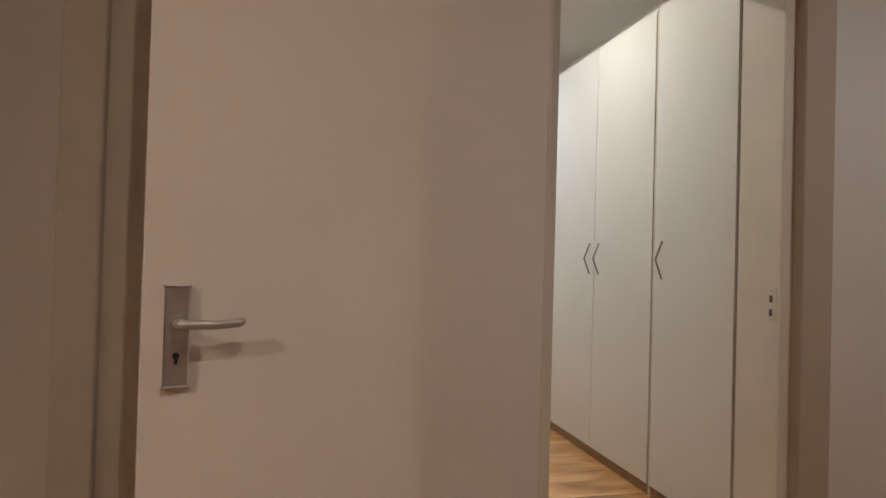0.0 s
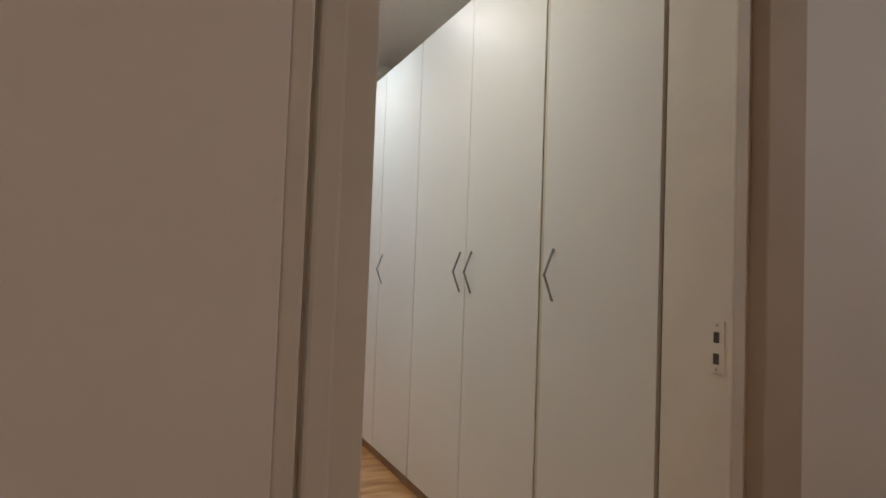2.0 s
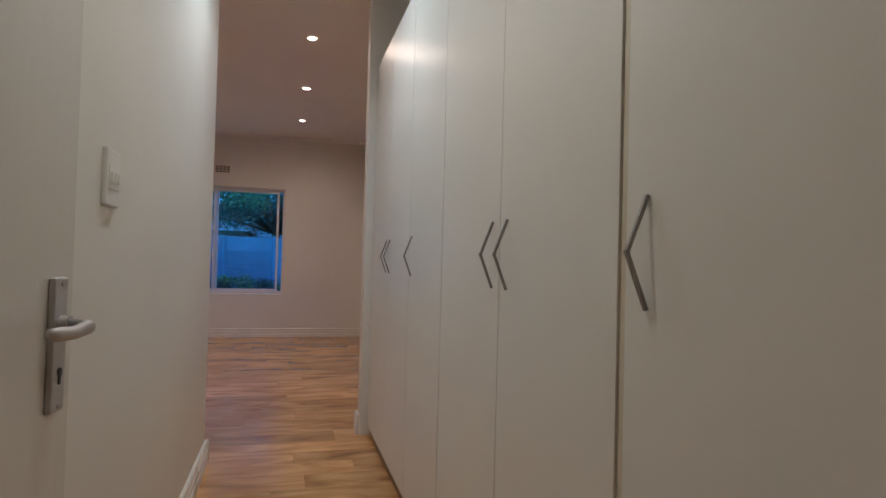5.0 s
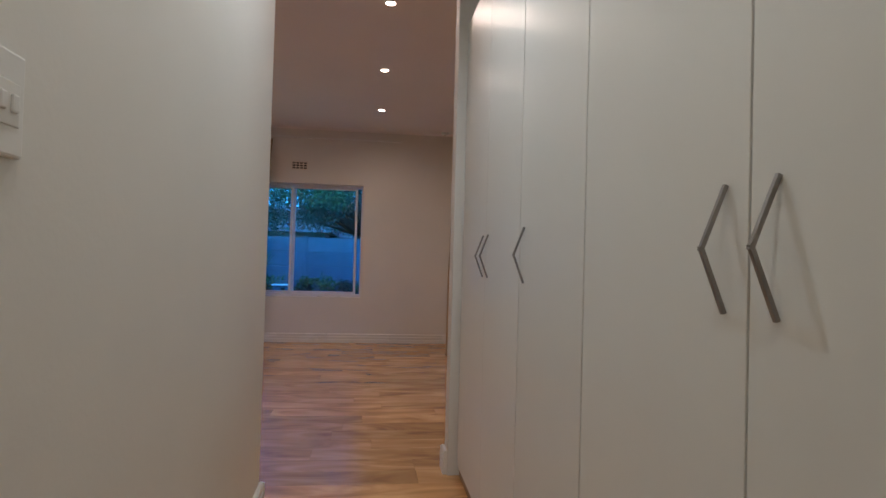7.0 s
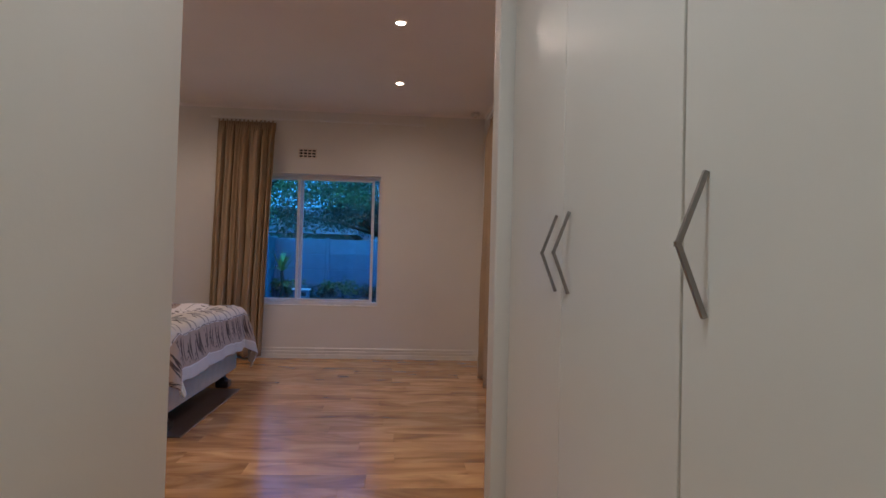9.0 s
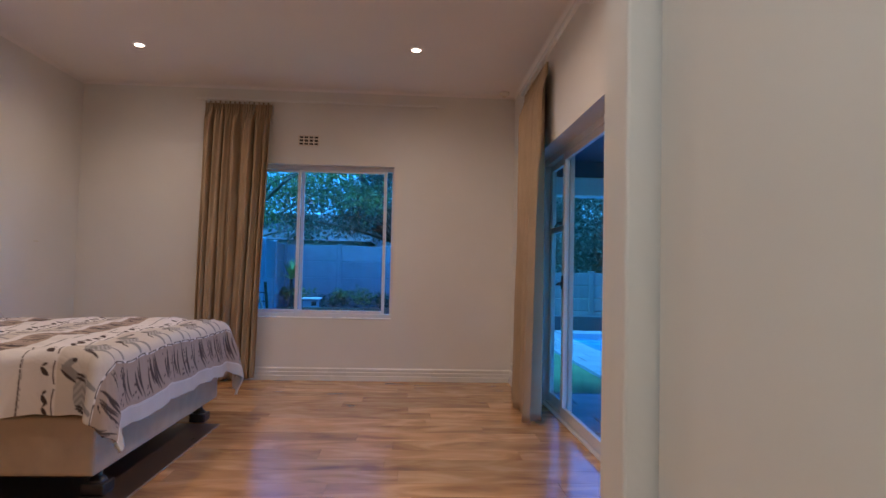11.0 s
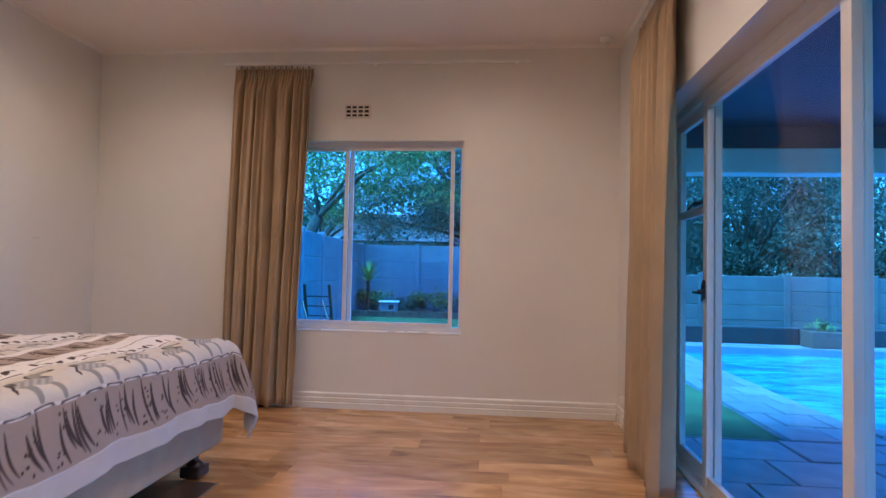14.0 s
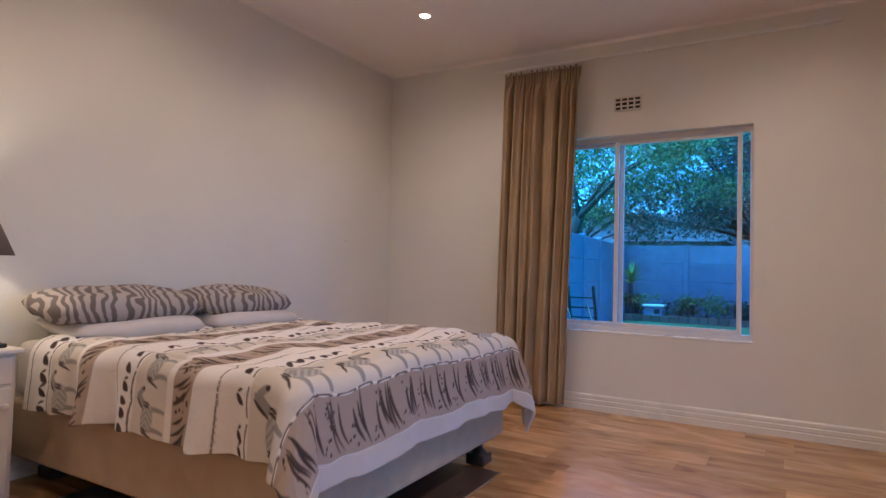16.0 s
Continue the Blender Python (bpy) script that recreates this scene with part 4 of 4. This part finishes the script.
# ---------- garden ----------
GZ = -0.14
GRASS = material("lawn_grass", (0.07, 0.12, 0.05), 0.9, vary=0.35, scale=3, bump=0.8, fine=160, spec=0.2)
PAVE = material("slate_paving", (0.20, 0.20, 0.205), 0.55, vary=0.22, scale=5, bump=0.4, fine=40, rand=0.18)
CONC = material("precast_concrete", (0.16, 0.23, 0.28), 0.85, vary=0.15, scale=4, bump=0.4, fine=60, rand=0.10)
DARKWALL = material("dark_painted_wall", (0.028, 0.024, 0.024), 0.8, vary=0.2, scale=4)
CONCD = material("dark_precast_concrete", (0.13, 0.12, 0.115), 0.85, vary=0.2, scale=3, bump=0.4, fine=60, rand=0.12)
BRICKED = material("dark_brick_edging", (0.16, 0.085, 0.06), 0.85, vary=0.25, scale=14, bump=0.4, rand=0.2)
LEAF = material("leaf_green", (0.045, 0.08, 0.055), 0.6, vary=0.45, scale=0.8, bump=0.0, spec=0.3)
LEAF2 = material("leaf_light_green", (0.12, 0.17, 0.05), 0.6, vary=0.35, scale=1.5, bump=0.0, spec=0.3)
BARK = material("dark_bark", (0.06, 0.045, 0.035), 0.9, vary=0.3, scale=12, bump=0.6)
ROOFT = material("dark_roof_sheet", (0.07, 0.065, 0.07), 0.6, vary=0.2, scale=3)
BEAM = material("white_beam_paint", (0.80, 0.80, 0.80), 0.6, vary=0.05, scale=2)
SOFFIT = material("navy_soffit_paint", (0.10, 0.075, 0.13), 0.7, vary=0.12, scale=3)


def water_mat():
    m = bpy.data.materials.new("pool_water")
    m.use_nodes = True
    n, l = m.node_tree.nodes, m.node_tree.links
    b = n["Principled BSDF"]
    b.inputs["Base Color"].default_value = (0.01, 0.27, 0.52, 1)
    b.inputs["Roughness"].default_value = 0.12
    co = n.new("ShaderNodeTexCoord")
    a = n.new("ShaderNodeTexNoise")
    a.inputs["Scale"].default_value, a.inputs["Detail"].default_value, a.inputs["Distortion"].default_value = 2.6, 4, 1.0
    l.new(co.outputs["Object"], a.inputs["Vector"])
    cr = n.new("ShaderNodeValToRGB")
    cr.color_ramp.elements[0].position, cr.color_ramp.elements[0].color = 0.38, (0.0, 0.15, 0.34, 1)
    cr.color_ramp.elements[1].position, cr.color_ramp.elements[1].color = 0.66, (0.03, 0.38, 0.62, 1)
    l.new(a.outputs["Fac"], cr.inputs["Fac"])
    l.new(cr.outputs["Color"], b.inputs["Base Color"])
    b.inputs["Specular IOR Level"].default_value = 0.25
    mp = n.new("ShaderNodeMapping")
    mp.inputs["Scale"].default_value = (0.6, 1.6, 1.0)
    l.new(co.outputs["Object"], mp.inputs["Vector"])
    l.new(mp.outputs[0], a.inputs["Vector"])
    bp = n.new("ShaderNodeBump")
    bp.inputs["Strength"].default_value, bp.inputs["Distance"].default_value = 0.35, 0.08
    l.new(a.outputs["Fac"], bp.inputs["Height"])
    l.new(bp.outputs["Normal"], b.inputs["Normal"])
    return m


WATER = water_mat()
PX0, PX1, PY0, PY1 = 4.25, 9.5, 10.75, 16.4
gb = bmesh.new()
R = 90
for x0, x1, y0, y1 in ((-R, R, -R, PY0), (-R, R, PY1, R), (-R, PX0, PY0, PY1), (PX1, R, PY0, PY1)):
    vs = [gb.verts.new((x, y, GZ)) for x, y in ((x0, y0), (x1, y0), (x1, y1), (x0, y1))]
    gb.faces.new(vs)
bmesh.ops.remove_doubles(gb, verts=gb.verts, dist=0.001)
structure("ground", gb, GRASS, "short green lawn", "lawn")
structure("water", box(PX0 - 0.05, PX1 + 0.05, PY0 - 0.05, PY1 + 0.05, -1.4, -0.23), WATER, "rippled pale blue swimming pool water", "pool")


def slabs(name, label, x0, x1, y0, y1, sx, sy, z, th, seed, mat=PAVE, gap=0.008):
    """Paving of single stones with uneven heights; the bed is one mesh, each stone a part."""
    bed = structure(name, box(x0, x1, y0, y1, GZ - 0.1, z - th * 0.35), CONC, label, "paving")
    rnd = random.Random(seed)
    cache = {}
    y, r = y0, 0
    while y < y1 - 0.02:
        h = min(sy, y1 - y)
        x = x0 - (sx * 0.5 if r % 2 else 0)
        while x < x1 - 0.02:
            a, b = max(x, x0), min(x + sx, x1)
            if b - a > 0.05:
                key = (round(b - a, 3), round(h, 3))
                if key not in cache:
                    bm = box(gap, b - a - gap, gap, h - gap, -th, 0, 0.006, seg=1)
                    me = bpy.data.meshes.new("paving_stone")
                    bm.to_mesh(me)
                    bm.free()
                    me.materials.append(mat)
                    cache[key] = me
                o = new("paving_stone", cache[key])
                o.parent = bed
                o.location = (a, y, z + rnd.uniform(-0.004, 0.003))
                o.rotation_euler = (rnd.uniform(-0.004, 0.004), rnd.uniform(-0.004, 0.004), 0)
            x += sx
        y += h
        r += 1
    return bed


slabs("pavement_patio", "uneven grey slate patio paving", EAST + 0.24, 7.5, 5.2, 10.22, 0.62, 0.50, -0.10, 0.05, 3)
slabs("pavement_pool", "grey stone coping beside the pool", 3.52, PX0 + 0.04, 10.24, 17.0, 0.38, 0.45, -0.105, 0.06, 6)
slabs("pavement_pool_front", "grey stone coping in front of the pool", PX0 + 0.06, 9.5, 10.24, 10.74, 0.45, 0.25, -0.105, 0.06, 9)
slabs("pavement_pool_far", "grey stone coping behind the pool", PX0 + 0.06, 9.5, 16.4, 17.0, 0.45, 0.30, -0.105, 0.06, 10)
structure("wall_pool", box(2.3, 14.0, 17.02, 17.3, GZ - 0.1, 0.20, 0.015), DARKWALL, "low dark retaining wall behind the pool", "retaining wall")


def fence(name, a, b, z0, z1, label, bays, post=0.13, mat=CONC):
    """Precast wall: slotted posts with four stacked panels in each bay."""
    a, b = Vector(a), Vector(b)
    f = thing(name, (a.x, a.y, 0), label, "wall")
    ang = math.atan2(b.y - a.y, b.x - a.x)
    f.rotation_euler = (0, 0, ang)
    L = (b - a).length
    w = L / bays
    ph = (z1 - z0) / 4
    pan = bpy.data.meshes.new("panel")
    bm = box(post * 0.4, w - post * 0.4, -0.025, 0.025, 0.003, ph - 0.003, 0.012, seg=1)
    bm.to_mesh(pan)
    bm.free()
    pan.materials.append(mat)
    pm = bpy.data.meshes.new("post")
    bm = box(-post / 2, post / 2, -0.065, 0.065, 0, z1 - z0 + 0.05, 0.012, seg=1)
    bm.to_mesh(pm)
    bm.free()
    pm.materials.append(mat)
    for i in range(bays + 1):
        o = new("post", pm)
        o.parent, o.location = f, (i * w, 0, z0)
    for i in range(bays):
        for j in range(4):
            o = new("panel", pan)
            o.parent, o.location = f, (i * w, 0, z0 + j * ph)


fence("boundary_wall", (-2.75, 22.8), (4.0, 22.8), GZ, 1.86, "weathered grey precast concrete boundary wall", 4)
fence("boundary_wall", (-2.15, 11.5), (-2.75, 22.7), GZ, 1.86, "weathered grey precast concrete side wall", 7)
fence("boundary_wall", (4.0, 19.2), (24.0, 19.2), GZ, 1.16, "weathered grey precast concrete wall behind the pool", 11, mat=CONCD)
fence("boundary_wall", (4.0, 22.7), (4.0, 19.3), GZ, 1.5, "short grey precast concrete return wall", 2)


# bed along the far wall, edged with bricks
def edging():
    e = thing("bed_edging", (-2.6, 21.3, GZ), "row of dark brown bricks edging the planting bed", "brick edging")
    me = bpy.data.meshes.new("brick")
    bm = box(0.005, 0.215, -0.055, 0.055, 0, 0.16, 0.006, seg=1)
    bm.to_mesh(me)
    bm.free()
    me.materials.append(BRICKED)
    for i in range(29):
        o = new("brick", me)
        o.parent, o.location = e, (i * 0.225, 0, 0)


edging()
structure("soil_bed", box(-2.6, 3.9, 21.36, 22.7, GZ - 0.05, GZ + 0.10), SUB, "dark soil of the planting bed", "soil")


def leaf_cloud(centres, per, spread, size, seed, flat=0.6):
    """Many small leaf blades scattered round the centres, as one mesh."""
    rnd = np.random.RandomState(seed)
    verts, faces = [], []
    for c in centres:
        pts = rnd.normal(0, 1, (per, 3)) * np.array([spread, spread, spread * flat]) + np.array(c)
        for p in pts:
            d = rnd.normal(0, 1, 3)
            d /= np.linalg.norm(d) + 1e-6
            e = np.cross(d, rnd.normal(0, 1, 3))
            e /= np.linalg.norm(e) + 1e-6
            s = size * rnd.uniform(0.6, 1.4)
            k = len(verts)
            verts += [tuple(p - d * s), tuple(p + e * s * 0.42), tuple(p + d * s), tuple(p - e * s * 0.42)]
            faces.append((k, k + 1, k + 2, k + 3))
    me = bpy.data.meshes.new("crown")
    me.from_pydata(verts, [], faces)
    return me


def tree(at, height, radius, clusters, per, seed, leaf=LEAF, size=0.09, lean=(0, 0), bare=0.35, spread=0.55, limbs=2, name="tree", label="leafy garden tree with a dark trunk and spreading limbs"):
    rnd = random.Random(seed)
    t = thing(name, at, label, "tree")
    top = Vector((lean[0], lean[1], height))
    tr = bmesh.new()
    fork = top * bare
    tube([(0, 0, -0.1), (lean[0] * 0.1, lean[1] * 0.1, height * bare * 0.5), fork], 0.1, 10, tr, radii=[0.05 * height ** 0.9 * 0.9, 0.035 * height ** 0.9, 0.028 * height ** 0.9])
    centres = []
    for k in range(clusters):
        a = 2 * math.pi * k / clusters * 2.4 + rnd.uniform(-0.4, 0.4)
        rr = radius * math.sqrt(rnd.uniform(0.08, 1.0))
        zz = height * (bare + 0.05 + (1 - bare) * rnd.uniform(0.0, 1.0) * (1 - 0.45 * (rr / radius) ** 2))
        c = Vector((math.cos(a) * rr + lean[0] * 0.6, math.sin(a) * rr + lean[1] * 0.6, zz))
        centres.append(c)
        if k % limbs == 0:
            mid = fork.lerp(c, 0.5) + Vector((rnd.uniform(-.3, .3), rnd.uniform(-.3, .3), rnd.uniform(0, .4)))
            tube([fork, mid, c], 0.03, 6, tr, radii=[0.016 * height ** 0.8, 0.009 * height ** 0.8, 0.008])
    part("trunk", tr, BARK, t, "dark bark", True)
    me = leaf_cloud(centres, per, spread, size, seed)
    me.materials.append(leaf)
    cr = new("crown", me)
    cr.parent = t
    cr["label"] = "crown of small leaves with gaps"
    return t


tree((0.4, 25.8, GZ), 7.5, 4.3, 96, 800, 11, LEAF, 0.05, (0.8, -1.2), 0.30, 0.42)
tree((-4.3, 20.5, GZ), 6.2, 3.2, 46, 620, 12, LEAF2, 0.042, (2.4, -0.6), 0.42, 0.36, 9, label="light green leafy tree with long bare limbs")
tree((3.9, 27.5, GZ), 8.5, 4.2, 84, 700, 13, LEAF, 0.055, (-1.0, 0.0), 0.25, 0.45)
tree((-6.5, 30.0, GZ), 6.5, 3.8, 26, 200, 14, LEAF, 0.11, (0.5, 0.0), 0.35, 0.6)
tree((8.5, 23.5, GZ), 5.8, 2.8, 60, 420, 15, LEAF, 0.05, (0.4, 0.2), 0.22, 0.42, label="open-crowned garden tree with many thin bare limbs")
tree((12.0, 24.0, GZ), 6.2, 2.9, 70, 520, 16, LEAF, 0.055, (-0.3, 0.2), 0.12, 0.5)
tree((15.5, 24.5, GZ), 5.6, 3.2, 64, 480, 17, LEAF2, 0.055, (0.0, 0.2), 0.10, 0.5)
tree((6.0, 25.0, GZ), 5.0, 2.4, 60, 420, 18, LEAF, 0.055, (0.3, 0.0), 0.12, 0.6)
tree((20.0, 25.0, GZ), 6.0, 3.4, 44, 380, 19, LEAF, 0.09, (0.0, 0.0), 0.10, 0.65)
tree((10.2, 28.5, GZ), 6.6, 3.6, 60, 420, 20, LEAF, 0.07, (0.0, 0.0), 0.12, 0.7)


def shrub(at, h, r, seed, leaf=LEAF):
    rnd = random.Random(seed)
    s = thing("shrub", at, "low dense green garden shrub", "shrub", "shrubs in the planting bed")
    st = bmesh.new()
    cs = []
    for k in range(9):
        c = Vector((rnd.uniform(-r, r), rnd.uniform(-r * 0.6, r * 0.6), h * rnd.uniform(0.35, 1.0)))
        cs.append(c)
        tube([(0, 0, -0.04), c * 0.5, c], 0.01, 5, st, radii=[0.012, 0.008, 0.004])
    part("stem", st, BARK, s)
    me = leaf_cloud(cs, 60, 0.12, 0.05, seed)
    me.materials.append(leaf)
    o = new("foliage", me)
    o.parent = s


for i, (x, y, h) in enumerate(((-2.2, 22.1, 0.5), (-1.2, 22.2, 0.35), (-0.5, 22.0, 0.6), (0.4, 22.2, 0.4), (1.2, 22.1, 0.5), (2.3, 22.2, 0.45))):
    shrub((x, y, GZ + 0.09), h, 0.45, 40 + i, LEAF if i % 2 else LEAF2)


YUCCA = material("pale_yucca_leaf", (0.20, 0.30, 0.08), 0.5, vary=0.2, scale=3, bump=0.0)


def yucca(at, seed):
    rnd = random.Random(seed)
    y = thing("yucca_plant", at, "bright green spiky-leaved yucca on a short stem", "plant")
    part("stem", tube([(0, 0, -0.04), (0.03, 0, 0.5), (0.0, 0.02, 0.85)], 0.06, 10, radii=[0.07, 0.055, 0.05]), BARK, y)
    for k in range(26):
        a, e = rnd.uniform(0, 6.28), rnd.uniform(0.2, 1.35)
        L = rnd.uniform(0.55, 0.8)
        d = Vector((math.cos(a) * math.cos(e), math.sin(a) * math.cos(e), math.sin(e)))
        s = Vector((-math.sin(a), math.cos(a), 0)) * 0.035
        b0, b1, b2 = Vector((0, 0, 0.85)), Vector((0, 0, 0.85)) + d * L * 0.55, Vector((0, 0, 0.85)) + d * L - Vector((0, 0, 0.12 * (1.4 - e)))
        bm = bmesh.new()
        v = [bm.verts.new(q) for q in (b0 - s * 0.6, b0 + s * 0.6, b1 + s, b1 - s, b2)]
        bm.faces.new((v[0], v[1], v[2], v[3]))
        bm.faces.new((v[3], v[2], v[4]))
        part("leaf", bm, YUCCA, y)


yucca((-2.35, 21.9, GZ + 0.09), 5)


def pump_box():
    p = thing("pump_box", (-1.72, 21.85, GZ + 0.10), "small pale pool pump box in the planting bed", "pump box")
    part("housing", box(-0.24, 0.24, -0.16, 0.16, 0, 0.26, 0.02), CONC, p)
    part("lid", box(-0.27, 0.27, -0.19, 0.19, 0.26, 0.31, 0.015), BEAM, p)
    part("grille", box(0.02, 0.16, -0.165, -0.158, 0.08, 0.2), DARKM, p, "dark grille")


pump_box()


def folded_rack():
    """A dark slatted frame leaning by the side wall."""
    f = thing("folded_lounger", (-1.42, 14.2, GZ), "dark slatted garden lounger folded upright by the wall", "lounger")
    for x in (-0.2, 0.2):
        part("rail", tube([(x, 0.35, 0.0), (x * 0.95, 0.0, 1.02)], 0.025, 8), DARKWOOD, f)
        part("leg", tube([(x * 0.8 + 0.28, -0.3, 0.0), (x * 0.8 - 0.1, 0.15, 0.75)], 0.02, 8), DARKWOOD, f)
    for k in range(6):
        z = 0.08 + k * 0.15
        y = 0.35 * (1 - z / 1.02)
        part("slat", box(-0.18, 0.18, y - 0.01, y + 0.01, z, z + 0.02, 0.004), DARKWOOD, f)


folded_rack()


def planter():
    p = thing("planter", (7.1, 16.72, -0.105), "square dark planter with a pale low plant", "planter")
    part("pot", box(-0.28, 0.28, -0.22, 0.22, 0.0, 0.30, 0.02), BRICKED, p)
    part("soil", box(-0.24, 0.24, -0.18, 0.18, 0.29, 0.305), SUB, p)
    me = leaf_cloud([(-0.12, 0, 0.36), (0.0, 0.0, 0.38), (0.12, 0, 0.36)], 30, 0.09, 0.05, 4)
    me.materials.append(LEAF2)
    o = new("foliage", me)
    o.parent = p


planter()


# roof over the patio: dark soffit, white edge beam, posts
def patio_roof():
    r = thing("patio_roof", (0, 0, 0), "dark patio roof with a white-painted edge beam", "patio roof")
    part("soffit", box(EAST + 0.24, 9.0, 2.0, 10.65, 2.34, 2.42), SOFFIT, r)
    part("beam", box(EAST + 0.24, 9.0, 10.42, 10.62, 1.96, 2.16, 0.01), BEAM, r, "white-painted beam")
    part("frieze", box(EAST + 0.24, 9.0, 10.45, 10.60, 2.15, 2.34), SOFFIT, r, "dark board above the beam")
    for x in (8.8,):
        part("post", box(x - 0.09, x + 0.09, 10.43, 10.61, -0.1, 1.97, 0.01), BEAM, r)


patio_roof()


def far_house(at, w, d, h, rh, label):
    """A gabled house beyond the wall."""
    f = thing("house", at, label, "house")
    part("wall", box(-w / 2, w / 2, -d / 2, d / 2, 0, h), CONC, f)
    bm = bmesh.new()
    v = [bm.verts.new(p) for p in ((-w / 2 - .4, -d / 2 - .4, h), (w / 2 + .4, -d / 2 - .4, h), (w / 2 + .4, d / 2 + .4, h), (-w / 2 - .4, d / 2 + .4, h), (-w / 2 - .4, 0, h + rh), (w / 2 + .4, 0, h + rh))]
    for q in ((0, 1, 5, 4), (2, 3, 4, 5), (0, 4, 3), (1, 2, 5), (0, 3, 2, 1)):
        bm.faces.new([v[i] for i in q])
    part("roof", bm, ROOFT, f)
    win = part("window", box(-1.2, 0.2, -d / 2 - 0.03, -d / 2 + 0.02, 1.0, 2.2), BEAM, f)
    part("pane", box(-1.1, 0.1, -d / 2 - 0.04, -d / 2 - 0.03, 1.1, 2.1), DARKM, win)


far_house((-5.5, 34.0, GZ), 9, 7, 2.5, 1.5, "low house with a dark gabled roof behind the boundary wall")
far_house((2.2, 38.0, GZ), 7, 7, 2.4, 1.3, "low house with a pale gabled roof seen through the trees")


# ---------- laminate planks ----------
def planks():
    floor = bpy.data.objects["floor"]
    PW, PL = 0.192, 1.215
    cache = {}
    rnd = random.Random(4)
    y = -4.0
    while y < NORTH - 0.001:
        y1 = min(y + PW, NORTH)
        x0, x1 = (WEST, EAST + 0.24) if y >= SOUTH_L - 0.1 else (0.5, EAST) if y >= 1.4 else (-3.0, 3.2)
        x = x0 - rnd.uniform(0.1, PL - 0.1)
        while x < x1 - 0.001:
            a, b = max(x, x0), min(x + PL, x1)
            if b - a > 0.02:
                key = (round(b - a, 3), round(y1 - y, 3))
                if key not in cache:
                    bm = box(0, b - a - 0.0005, 0, y1 - y - 0.0005, -0.012, 0.0)
                    es = [e for e in bm.edges if all(v.co.z > -0.001 for v in e.verts)]
                    bmesh.ops.bevel(bm, geom=es, offset=0.0007, segments=1, affect='EDGES')
                    bmesh.ops.recalc_face_normals(bm, faces=bm.faces)
                    me = bpy.data.meshes.new("plank")
                    bm.to_mesh(me)
                    bm.free()
                    me.materials.append(FLOOR)
                    cache[key] = me
                o = new("plank", cache[key])
                o.parent = floor
                o.location = (a, y, 0)
            x += PL
        y += PW


planks()
